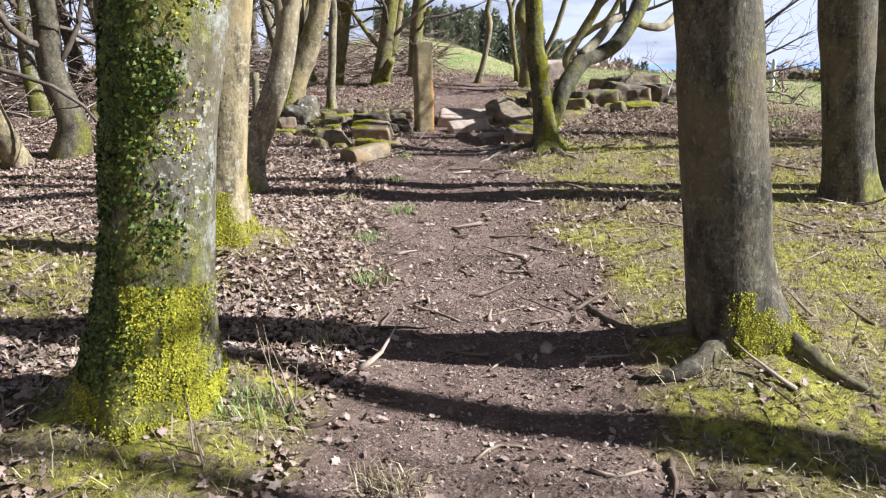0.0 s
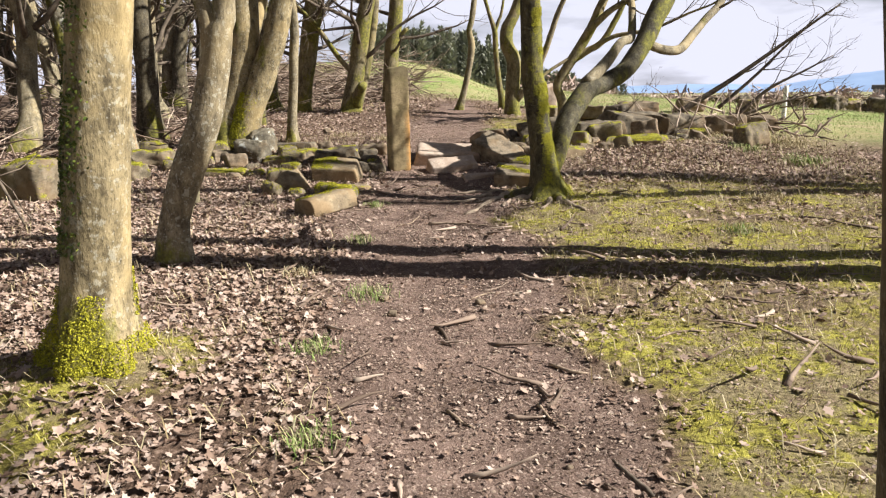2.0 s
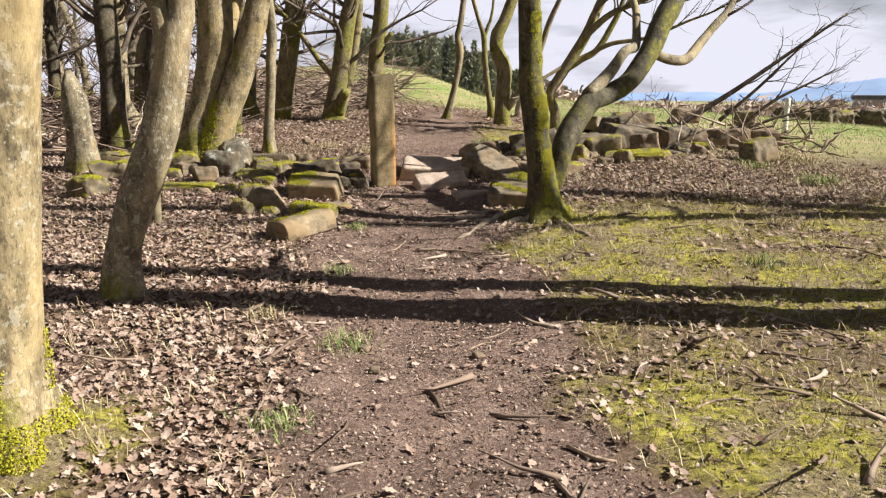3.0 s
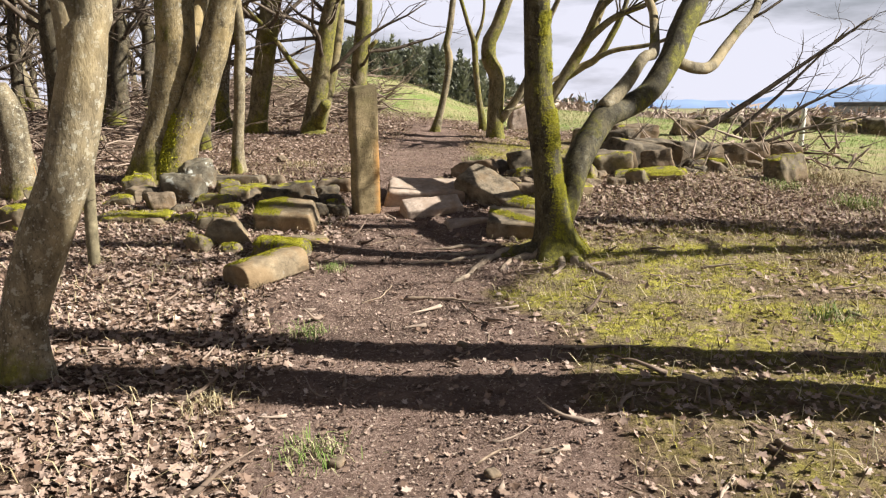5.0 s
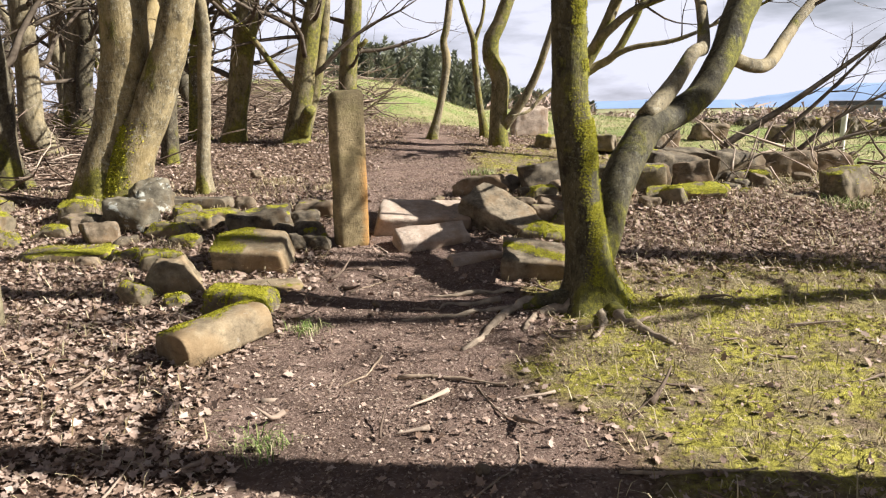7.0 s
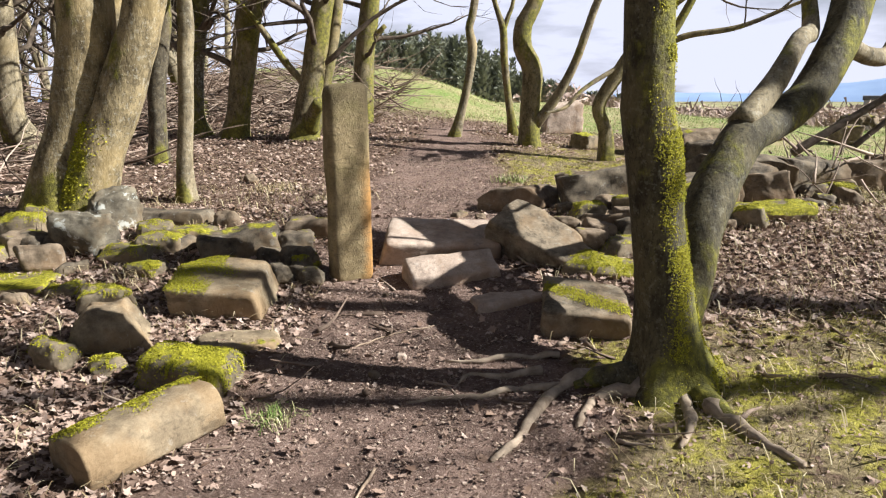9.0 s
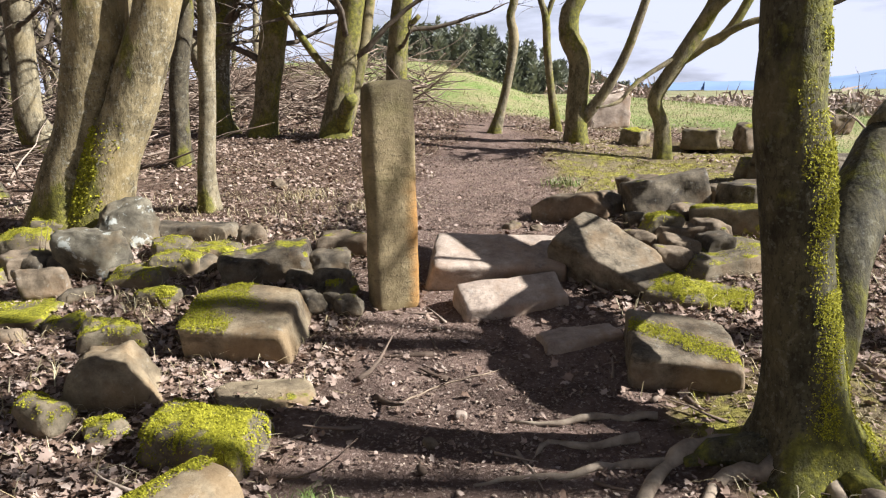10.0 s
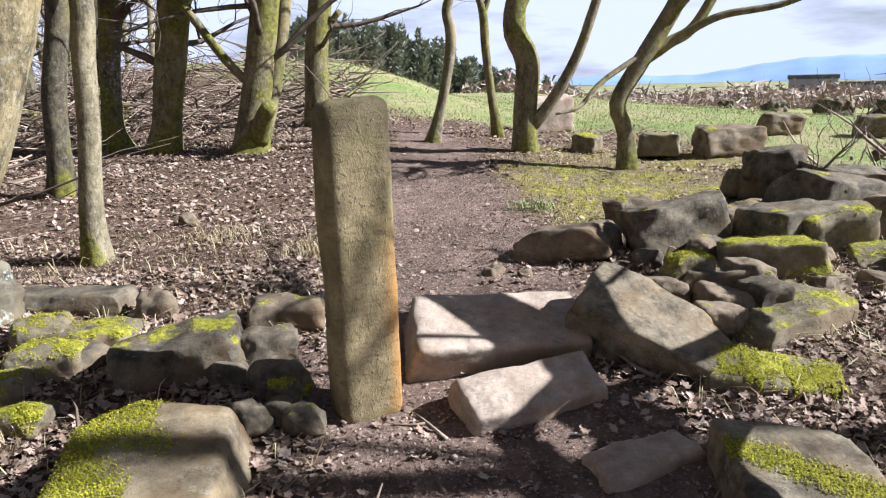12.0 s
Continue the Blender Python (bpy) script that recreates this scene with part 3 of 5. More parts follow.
def trunk_mesh(points, rng, sides=24, flare=0.3, lobes=5, knobs=0.05, under=0.25):
    """points: (x, y, z, r) from the base upwards. Returns mesh, centre line, radii."""
    p = np.asarray(points, float)
    first = p[0] + (p[0] - p[1]) * 0.0
    p = np.vstack([[first[0], first[1], first[2] - under, first[3] * 1.2], p])
    s = spline(p, 0.09)
    rad = np.maximum(s[:, 3], 0.008)
    ph = rng.uniform(0, 6.28, 4)
    z0 = p[1][2]
    seed = Vector(rng.uniform(-50, 50, 3))

    def swell(i, a, q):
        e = math.exp(-max(q[2] - z0, 0) / 0.16)
        root = 0.55 * math.cos(lobes * a + ph[0]) + 0.45 * math.cos((lobes - 2) * a + ph[1])
        v = Vector((math.cos(a) * 1.1, math.sin(a) * 1.1, q[2] * 1.6)) + seed
        return 1 + flare * e * root + knobs * noise.noise(v * 1.2) + 0.5 * knobs * noise.noise(v * 3.5)

    m = Mesh()
    m.add(*tube(s[:, :3], rad, sides, swell))
    return m, s[:, :3], rad


def grown(points, height, rng, sway=0.25):
    """Carry a trunk on above its last known point to its full height."""
    p = [list(q) for q in points]
    d = np.array(p[-1][:3]) - np.array(p[-2][:3])
    d /= np.linalg.norm(d)
    r, z = p[-1][3], p[-1][2]
    n = 5
    for i in range(n):
        d = d + np.array([rng.normal(0, sway * 0.5), rng.normal(0, sway * 0.5), 0.35])
        d /= np.linalg.norm(d)
        q = np.array(p[-1][:3]) + d * (height - z) / n
        p.append([*q, r * (1 - 0.8 * (i + 1) / n)])
    return p


def tree(label, y, stem, mat, seed, height=7.5, crown_low=2.6, limbs=11, reach=2.3, twigs=4, flare=0.3, lobes=5, sides=24, name="tree", droop=0.0, group="", dead=0):
    """stem: (x, z, r) up the trunk in the upright plane at y. Returns the tree, local stem and rng."""
    rng = np.random.default_rng(seed)
    x0, z0 = stem[0][0], stem[0][1]
    t = empty(name, x0, y, z0, label, "tree", group)
    pts = [(x - x0, 0, z - z0, r) for x, z, r in stem]
    m, line, rad = trunk_mesh(grown(pts, height, rng), rng, sides, flare, lobes)
    part("trunk", m, mat, t)
    crown(t, line, rad, rng, crown_low, height * 0.97, limbs, reach, twigs, droop)
    if dead:
        crown(t, line, rad, rng, 1.0, 2.7, dead, 2.3, 5, 0.10)
    return t, rng


def add_limb(t, y0, y1, pts, mat, seed, carry=0.0, name="limb", label=""):
    """A main limb given as (x, z, r), running from y0 to y1, in the world; carry: metres it goes on beyond."""
    rng = np.random.default_rng(seed)
    o = t.location
    n = len(pts) - 1
    p = [(x - o.x, y0 + (y1 - y0) * i / n - o.y, z - o.z, r) for i, (x, z, r) in enumerate(pts)]
    if carry:
        d = np.array(p[-1][:3]) - np.array(p[-2][:3])
        d /= np.linalg.norm(d)
        r = p[-1][3]
        for i in range(4):
            d = d + rng.normal(0, 0.18, 3) + np.array([0, 0, 0.12])
            d /= np.linalg.norm(d)
            p.append((*(np.array(p[-1][:3]) + d * carry / 4), r * (1 - 0.8 * (i + 1) / 4)))
    s = spline(p, 0.06)
    seedv = Vector(rng.uniform(-50, 50, 3))
    m = Mesh()
    m.add(*tube(s[:, :3], np.maximum(s[:, 3], 0.005), 14, lambda i, a, q: 1 + 0.09 * noise.noise(Vector((math.cos(a), math.sin(a), 0)) + Vector(q) * 5 + seedv)))
    ob = part(name, m, mat, t, label)
    return ob, s


def twig_fan(t, s, seed, count, reach, start=0.3, mat=None):
    """Side branches and twigs along a limb."""
    rng = np.random.default_rng(seed)
    m = Mesh()
    n = len(s)
    for k in range(count):
        i = int(n * (start + (1 - start) * rng.uniform(0, 1))) - 1
        i = max(1, min(i, n - 1))
        d = s[i, :3] - s[i - 1, :3]
        d = d / (np.linalg.norm(d) + 1e-9) + rng.normal(0, 0.65, 3)
        ln = reach * rng.uniform(0.4, 1.0)
        pts, rad = limb(m, s[i, :3], d, ln, min(0.4 * s[i, 3], 0.018), rng, 5, 0.0, 0.4)
        for _ in range(3):
            q = rng.integers(2, len(pts))
            dd = np.array(pts[q]) - np.array(pts[q - 1])
            limb(m, pts[q], dd / np.linalg.norm(dd) + rng.normal(0, 0.6, 3), ln * 0.4, 0.004, rng, 3, 0.0, 0.5, 3)
    part("twig_spray", m, mat or TWIG, t, "thin bare side twigs")["kind"] = "stuff"



tree_a, rng_a = tree("thick trunk covered in moss, ivy and pale lichen", 2.65, [(-1.17, 0.12, 0.33), (-1.14, 0.36, 0.255), (-1.09, 0.62, 0.215), (-1.05, 0.88, 0.198), (-0.99, 1.33, 0.196), (-0.92, 1.71, 0.205)], BARK_IVY, 21, 9, 3.0, 12, flare=0.24, lobes=6, sides=36)
tree_r, rng_r = tree("straight grey trunk with bright moss round its foot", 3.15, [(1.43, 0.04, 0.33), (1.37, 0.22, 0.25), (1.29, 0.5, 0.195), (1.24, 0.89, 0.182), (1.18, 1.37, 0.176), (1.14, 1.71, 0.172)], BARK_DARK, 22, 9, 3.2, 7, 2.0, 3, flare=0.28, lobes=6, sides=36)
tree("dark trunk standing at the edge of the clearing", 6.1, [(3.45, 0.25, 0.25), (3.43, 0.43, 0.21), (3.35, 1.0, 0.193), (3.3, 1.45, 0.20), (3.25, 1.88, 0.21)], BARK_DARK, 23, 9, 3.0, 9, 2.6, 3)
tree("dark slim trunk behind a thicker one", 6.5, [(4.1, 0.25, 0.2), (3.98, 0.71, 0.156), (3.85, 1.44, 0.15), (3.75, 1.9, 0.149)], BARK_DARK, 24, 8, 3.0, 5, 1.8, 3)
tree_b, rng_b = tree("pale trunk with ivy up one side and a mossy foot", 4.9, [(-1.5, 0.36, 0.21), (-1.47, 0.68, 0.155), (-1.41, 1.14, 0.14), (-1.34, 1.68, 0.133), (-1.3, 1.93, 0.13)], BARK_GREY, 25, 9, 3.0, 10, flare=0.3, sides=32)
tree_c, _ = tree("bent grey trunk that forks above head height", 6.95, [(-1.8, 0.33, 0.135), (-1.77, 0.62, 0.107), (-1.63, 1.0, 0.117), (-1.49, 1.33, 0.112), (-1.39, 1.69, 0.105), (-1.33, 1.95, 0.085), (-1.29, 2.14, 0.075)], BARK_SPECK, 26, 6.5, 2.7, 9, 1.9)
lc, sc = add_limb(tree_c, 6.95, 6.95, [(-1.40, 1.70, 0.07), (-1.42, 2.04, 0.06), (-1.46, 2.2, 0.056)], BARK_SPECK, 27, 2.5)
tree_d, _ = tree("old twin-stemmed beech, smooth trunks leaning apart", 11.9, [(-2.66, 0.68, 0.28), (-2.58, 1.07, 0.225), (-2.46, 1.4, 0.195), (-2.33, 1.93, 0.205), (-2.27, 2.32, 0.21)], BARK_GREY, 28, 9, 3.0, 12)
ld, sd = add_limb(tree_d, 11.85, 11.8, [(-2.44, 0.72, 0.24), (-2.30, 1.12, 0.20), (-2.11, 1.52, 0.172), (-1.94, 1.92, 0.164), (-1.8, 2.31, 0.152)], BARK_GREY, 29, 5.0, "stem")
twig_fan(tree_d, sd, 30, 10, 1.8, 0.5)
add_limb(tree_d, 12.0, 12.4, [(-2.52, 1.1, 0.078), (-2.36, 1.9, 0.08), (-2.21, 2.35, 0.08)], BARK_GREY, 31, 3.0, "stem")
BACK = (
    (12.5, [(-1.82, 0.72, 0.095), (-1.81, 1.03, 0.073), (-1.76, 1.49, 0.066), (-1.73, 1.94, 0.068), (-1.7, 2.37, 0.066)], BARK_FAR, "slender pole-like trunk with small knots"),
    (14.6, [(-2.71, 0.86, 0.127), (-2.70, 1.23, 0.101), (-2.67, 1.71, 0.101), (-2.59, 2.13, 0.094), (-2.53, 2.59, 0.095)], BARK_DARK, "slim slightly crooked brown trunk"),
    (17.2, [(-2.92, 0.94, 0.229), (-2.97, 1.3, 0.13), (-2.91, 2.1, 0.12), (-2.80, 2.86, 0.14)], BARK_IVY, "trunk thick with bright yellow-green moss"),
    (16.9, [(-2.37, 0.88, 0.235), (-2.28, 1.31, 0.17), (-2.18, 1.93, 0.18), (-2.02, 2.82, 0.18)], BARK_BACK, "dark leaning trunk with many low dead branches"),
    (16.6, [(-1.33, 0.84, 0.261), (-1.26, 1.31, 0.182), (-1.15, 1.84, 0.166), (-0.97, 2.79, 0.151)], BARK_BACK, "mossy leaning trunk with a sawn stub"),
    (19.0, [(-0.60, 0.97, 0.20), (-0.58, 1.55, 0.178), (-0.54, 2.2, 0.168), (-0.42, 3.08, 0.16)], BARK_BACK, "mossy upright trunk with a broken stub"),
    (17.1, [(0.87, 0.84, 0.117), (0.97, 1.26, 0.067), (1.10, 1.82, 0.063), (1.15, 2.25, 0.071), (1.10, 2.52, 0.059), (1.17, 2.82, 0.059)], BARK_FAR, "thin crooked sapling beside the path"),
    (17.8, [(1.87, 0.96, 0.08), (1.79, 1.48, 0.058), (1.72, 2.07, 0.058), (1.69, 2.56, 0.058), (1.58, 2.89, 0.04)], BARK_BACK, "thin dark forking sapling"),
    (16.3, [(1.89, 0.78, 0.163), (1.88, 1.28, 0.139), (1.91, 1.88, 0.139), (1.77, 2.2, 0.132), (1.78, 2.52, 0.124), (1.9, 2.73, 0.109)], BARK_BACK, "gnarled trunk with a swollen kink and mossy foot"),
    (15.1, [(2.66, 0.64, 0.124), (2.64, 1.13, 0.089), (2.54, 1.43, 0.082), (2.74, 1.78, 0.089), (2.99, 2.17, 0.089), (3.19, 2.54, 0.082)], BARK_BACK, "small crooked tree leaning out over the field"),
)
back = []
for k, (ty, stem, mat, words) in enumerate(BACK):
    left = stem[0][0] < -0.9
    back.append(tree(words, ty, stem, mat, 40 + k, 7.0, 1.5 if left and k > 1 else 2.4, 16 if left else 4, 2.2 if left else 1.4, 5 if left else 3, droop=0.08 if left else 0.0, sides=18, dead=(0, 3, 9, 10, 8, 4, 0, 0, 0, 0)[k])[0])
add_limb(back[4], 16.8, 17.0, [(-1.22, 1.0, 0.10), (-1.0, 1.75, 0.089), (-0.81, 2.82, 0.085)], BARK_BACK, 61, 3.0, "stem")
add_limb(back[4], 16.6, 16.4, [(-1.22, 1.68, 0.05), (-1.5, 2.02, 0.051), (-1.74, 2.39, 0.047), (-1.91, 2.64, 0.035)], BARK_BACK, 62, 1.2)
add_limb(back[4], 16.5, 16.2, [(-1.20, 1.1, 0.11), (-1.12, 1.35, 0.10), (-1.02, 1.50, 0.085)], BARK_BACK, 63, 0, "stub", "short sawn-off side stub")
add_limb(back[5], 19.0, 18.9, [(-0.48, 2.35, 0.06), (-0.32, 2.55, 0.05), (-0.17, 2.7, 0.04)], BARK_BACK, 64, 0, "stub", "broken side branch")
add_limb(back[7], 17.8, 17.8, [(1.69, 2.50, 0.04), (1.78, 2.77, 0.036), (1.83, 2.89, 0.031)], BARK_BACK, 65, 1.5)
l10, s10 = add_limb(back[8], 16.3, 16.0, [(1.92, 1.12, 0.08), (2.03, 1.25, 0.075), (2.25, 1.58, 0.065), (2.46, 2.01, 0.058), (2.69, 2.72, 0.05)], BARK_FAR, 66, 2.0)
l11, s11 = add_limb(back[9], 15.1, 15.1, [(2.74, 1.80, 0.05), (3.06, 2.01, 0.061), (3.32, 2.16, 0.055), (3.56, 2.54, 0.051)], BARK_BACK, 67, 1.6)
twig_fan(back[9], s11, 68, 8, 1.2, 0.5)
for k, pts in enumerate(([(2.99, 2.17, 0.07), (3.15, 2.45, 0.06), (3.5, 2.75, 0.05), (4.0, 2.95, 0.035)], [(3.1, 2.4, 0.06), (3.3, 2.9, 0.05), (3.8, 3.3, 0.04)], [(3.06, 2.01, 0.05), (3.5, 2.25, 0.04), (4.1, 2.35, 0.03), (4.7, 2.6, 0.02)])):
    l11, s11 = add_limb(back[9], 15.1, 14.6, pts, BARK_BACK, 86 + k, 1.6)
    twig_fan(back[9], s11, 90 + k, 14, 1.5, 0.3)
l11, s11 = add_limb(back[9], 15.1, 14.8, [(2.90, 1.98, 0.031), (2.34, 1.66, 0.027), (2.08, 1.43, 0.022), (1.81, 1.37, 0.012)], BARK_FAR, 69)

tree_f, _ = tree("mossy forked tree with bare roots spread over the path", 8.95, [(1.29, 0.36, 0.25), (1.27, 0.56, 0.16), (1.24, 0.84, 0.122), (1.2, 1.13, 0.111), (1.17, 1.4, 0.116), (1.13, 1.61, 0.108), (1.13, 1.8, 0.103), (1.12, 1.99, 0.102)], BARK_FORK, 70, 6.5, 2.6, 5, 1.6, 3, flare=0.34, lobes=5, sides=32)
lf, sf = add_limb(tree_f, 8.93, 10.3, [(1.26, 0.52, 0.105), (1.42, 0.81, 0.089), (1.51, 1.06, 0.108), (1.65, 1.26, 0.112), (1.82, 1.44, 0.107), (2.03, 1.50, 0.097), (2.29, 1.63, 0.101), (2.52, 1.90, 0.104), (2.68, 2.17, 0.113), (2.84, 2.41, 0.117)], BARK_FORK, 71, 2.0)
twig_fan(tree_f, sf, 72, 14, 1.8, 0.55)
lf, sf = add_limb(tree_f, 9.52, 10.5, [(1.79, 1.50, 0.067), (2.05, 1.71, 0.060), (2.26, 1.93, 0.051), (2.42, 1.99, 0.050), (2.48, 2.26, 0.042), (2.51, 2.44, 0.038)], BARK_FAR, 73, 1.8)
twig_fan(tree_f, sf, 74, 9, 1.3, 0.5)
lf, sf = add_limb(tree_f, 10.05, 11.0, [(2.60, 1.91, 0.050), (2.86, 1.85, 0.053), (3.10, 1.87, 0.055), (3.31, 2.04, 0.051), (3.53, 2.23, 0.047), (3.78, 2.44, 0.046)], BARK_FAR, 75, 1.6)
twig_fan(tree_f, sf, 76, 9, 1.3, 0.4)


def root(t, pts, r0, mat, seed, label="pale bare root polished by feet"):
    """A root over the ground, given by plan points."""
    o = t.location
    rng = np.random.default_rng(seed)
    p = spline([(x, y, 0) for x, y in pts], 0.05)
    n = len(p)
    q = np.array([(x - o.x, y - o.y, Z(x, y) - o.z + 0.45 * r0 * (1 - 1.1 * i / n) + 0.006 * rng.normal()) for i, (x, y, _) in enumerate(p)])
    m = Mesh()
    m.add(*tube(q, [r0 * (1 - 0.75 * i / n) * (1 + 0.12 * rng.normal()) for i in range(n)], 10))
    part("root", m, mat, t, label)


root(tree_f, [(1.12, 9.0), (0.95, 9.02), (0.80, 8.93), (0.66, 8.74), (0.55, 8.55), (0.43, 8.42)], 0.042, ROOT, 1)
root(tree_f, [(0.80, 8.95), (0.62, 8.97), (0.45, 8.92), (0.28, 8.92), (0.12, 8.88)], 0.022, ROOT, 2)
root(tree_f, [(1.15, 8.85), (0.98, 8.85), (0.86, 8.72), (0.80, 8.60)], 0.04, ROOT, 3)
root(tree_f, [(1.35, 8.82), (1.38, 8.66), (1.41, 8.52), (1.46, 8.36), (1.52, 8.22)], 0.045, ROOT, 4)
root(tree_f, [(1.30, 8.80), (1.24, 8.55), (1.14, 8.40)], 0.035, ROOT, 5)
root(tree_f, [(0.86, 9.25), (0.62, 9.28), (0.45, 9.25), (0.3, 9.3)], 0.02, ROOT, 6)
root(tree_f, [(0.75, 9.12), (0.55, 9.1), (0.42, 9.14), (0.33, 9.02)], 0.024, ROOT, 7)
root(tree_r, [(1.20, 3.2), (0.95, 3.28), (0.86, 3.52), (0.78, 3.85), (0.71, 4.14)], 0.028, TWIG, 8, "dark root along the path's edge")
root(tree_r, [(1.35, 3.1), (1.15, 2.95), (0.98, 2.85), (0.85, 2.86)], 0.085, BARK_DARK, 10, "thick root running out under the path")
root(tree_r, [(1.5, 3.0), (1.6, 2.8), (1.72, 2.66)], 0.05, BARK_DARK, 11, "thick mossy root")
root(tree_f, [(1.2, 8.9), (1.02, 8.96), (0.86, 8.95)], 0.085, BARK_FORK, 12, "dark root at the foot of the trunk")
root(tree_f, [(1.33, 8.9), (1.38, 8.72), (1.41, 8.58)], 0.08, BARK_FORK, 13, "dark root at the foot of the trunk")
root(tree_r, [(1.22, 2.95), (1.0, 2.85), (0.8, 2.9)], 0.03, BARK_DARK, 9, "dark thin root")


def wood_tree(seed, h, low=0.9, limbs=24, reach=2.3):
    rng = np.random.default_rng(seed)
    r = rng.uniform(0.10, 0.17)
    lean = rng.normal(0, 0.09, 2)
    t = empty("tree", 0, 0, 0, "bare woodland tree among many others", "tree", "wood behind the old wall")
    pts = [(lean[0] * z + 0.08 * rng.normal(), lean[1] * z + 0.05 * rng.normal(), z, r * (1 + 0.6 * math.exp(-z / 0.25) - 0.05 * z)) for z in (0.0, 0.4, 1.0, 1.8, 2.6, 3.4)]
    m, line, rad = trunk_mesh(grown(pts, h, rng), rng, 14, 0.25)
    part("trunk", m, (BARK_DARK, BARK_FAR, BARK_GREY, BARK_IVY)[seed % 4], t)
    crown(t, line, rad, rng, low, h * 0.96, limbs, reach, 5, 0.06)
    return t


wood = [wood_tree(100 + k, 7.5 + 0.4 * k) for k in range(6)]
rng = np.random.default_rng(77)
spots = [(-3.95, 13.0), (-5.7, 19.4), (-5.0, 8.6), (-6.5, 12.1), (-4.57, 9.1), (-6.4, 20.3), (-5.5, 19.0), (-4.9, 16.0), (-7.4, 9.6), (-5.9, 14.6), (-3.9, 20.5), (-4.6, 22.5)]
while len(spots) < 86:
    x, y = rng.uniform(-26, -5.2), rng.uniform(2, 42)
    if all((x - a) ** 2 + (y - b) ** 2 > 0.9 for a, b in spots) and not (x > -7 and y > 22):
        spots.append((x, y))
for x, y in ((-2.6, -1.6),):
    spots.append((x, y))
for k, (x, y) in enumerate(spots):
    here = pose(x, y, Z(x, y), 0, 0, rng.uniform(0, 360))
    if k < 6:
        wood[k].matrix_basis = here
    else:
        copy_thing(wood[k % 6], here)
grove = wood_tree(131, 9.5, 5.0, 13, 2.2)
grove.matrix_basis = pose(5.2, 1.72, Z(5.2, 1.72))
for k, (x, y) in enumerate(((9.4, -0.6), (8.2, 8.1), (10.2, 7.8), (12.6, 8.8), (6.8, -2.2))):
    copy_thing(grove, pose(x, y, Z(x, y), 0, 0, 67 * k + 40))



# ---- stones ----
def cube_points(n):
    g = np.linspace(-1, 1, n)
    idx, verts, faces = {}, [], []

    def at(p):
        key = tuple(np.round(p, 5))
        if key not in idx:
            idx[key] = len(verts)
            verts.append(p)
        return idx[key]

    for ax in range(3):
        for s in (-1.0, 1.0):
            for i in range(n - 1):
                for j in range(n - 1):
                    q = []
                    for a, b in ((i, j), (i + 1, j), (i + 1, j + 1), (i, j + 1)):
                        p = [0, 0, 0]
                        p[ax], p[(ax + 1) % 3], p[(ax + 2) % 3] = s, g[a], g[b]
                        q.append(at(tuple(p)))
                    faces.append(tuple(q if s > 0 else q[::-1]))
    return np.array(verts), faces


CUBE_V, CUBE_F = cube_points(19)


def stone_mesh(w, d, h, seed, round_off=0.03, rough=0.02, taper=0.1, cuts=3, skew=1.0):
    """A quarried or weathered block: a box with worn edges, broken planes, noise at three scales. Its base lies at z 0."""
    rng = np.random.default_rng(seed)
    half = np.array([w, d, h]) / 2
    r = min(round_off, 0.95 * half.min())
    v = np.sign(CUBE_V) * (1 - (1 - np.abs(CUBE_V)) ** 1.5) * half
    inner = np.clip(v, r - half, half - r)
    out = v - inner
    v = inner + out / (np.linalg.norm(out, axis=1)[:, None] + 1e-9) * r
    v[:, 0] += skew * (rng.normal(0, 0.10) * v[:, 2] + rng.normal(0, 0.08) * v[:, 1])
    v[:, 1] += skew * rng.normal(0, 0.08) * v[:, 2]
    v[:, 2] += skew * rng.normal(0, 0.05) * v[:, 0]
    v[:, :2] *= 1 - taper * rng.uniform(0.2, 1.0, 2) * (v[:, 2:3] / h + 0.5)
    for _ in range(cuts):
        n = rng.normal(0, 1, 3) / half
        n[2] = abs(n[2])
        n /= np.linalg.norm(n)
        lim = (v @ n).max() * rng.uniform(0.72, 0.9)
        v = v - np.maximum(v @ n - lim, 0)[:, None] * n * 0.97
    s = Vector(rng.uniform(-90, 90, 3))
    for i, p in enumerate(v):
        q = Vector(p)
        k = q.normalized()
        v[i] = q + k * rough * (1.5 * noise.noise(q * 4 + s) + 0.9 * noise.noise(q * 11 + s) + 0.4 * noise.noise(q * 30 + s))
    v[:, 2] -= v[:, 2].min()
    m = Mesh()
    m.add(v, CUBE_F)
    return m.data("stone")


def rock(x, y, z, w, d, h, mat, label, seed, turn=0.0, tip=0.0, roll=0.0, round_off=0.03, rough=0.02, name="stone", group="", cuts=3, sink=0.03):
    ob = part(name, stone_mesh(w, d, h, seed, round_off, rough, cuts=cuts), mat)
    ob.matrix_basis = pose(x, y, z - sink, tip, roll, turn)
    return tagged(ob, label, "stone", group)


# the gatepost and the fallen blocks round it
post = part("gatepost", stone_mesh(0.26, 0.18, 1.24, 5, 0.05, 0.009, 0.02, 0, 0.0), PILLAR)
post.matrix_basis = pose(-0.225, 10.5, 0.48, 0.6, -0.4, 21)
tagged(post, "upright sandstone gatepost with rounded top and ochre stain", "gatepost")
rock(0.37, 10.93, 0.53, 0.84, 0.50, 0.24, STONE_PALE, "large pale slab lying across the gap beside the gatepost", 6, 4, 12, 2, 0.03, 0.010, cuts=1)
rock(0.41, 10.47, 0.49, 0.60, 0.28, 0.17, STONE_PALE, "pale squared stone tilted against a slab", 7, 12, 24, -5, 0.022, 0.012, cuts=1)
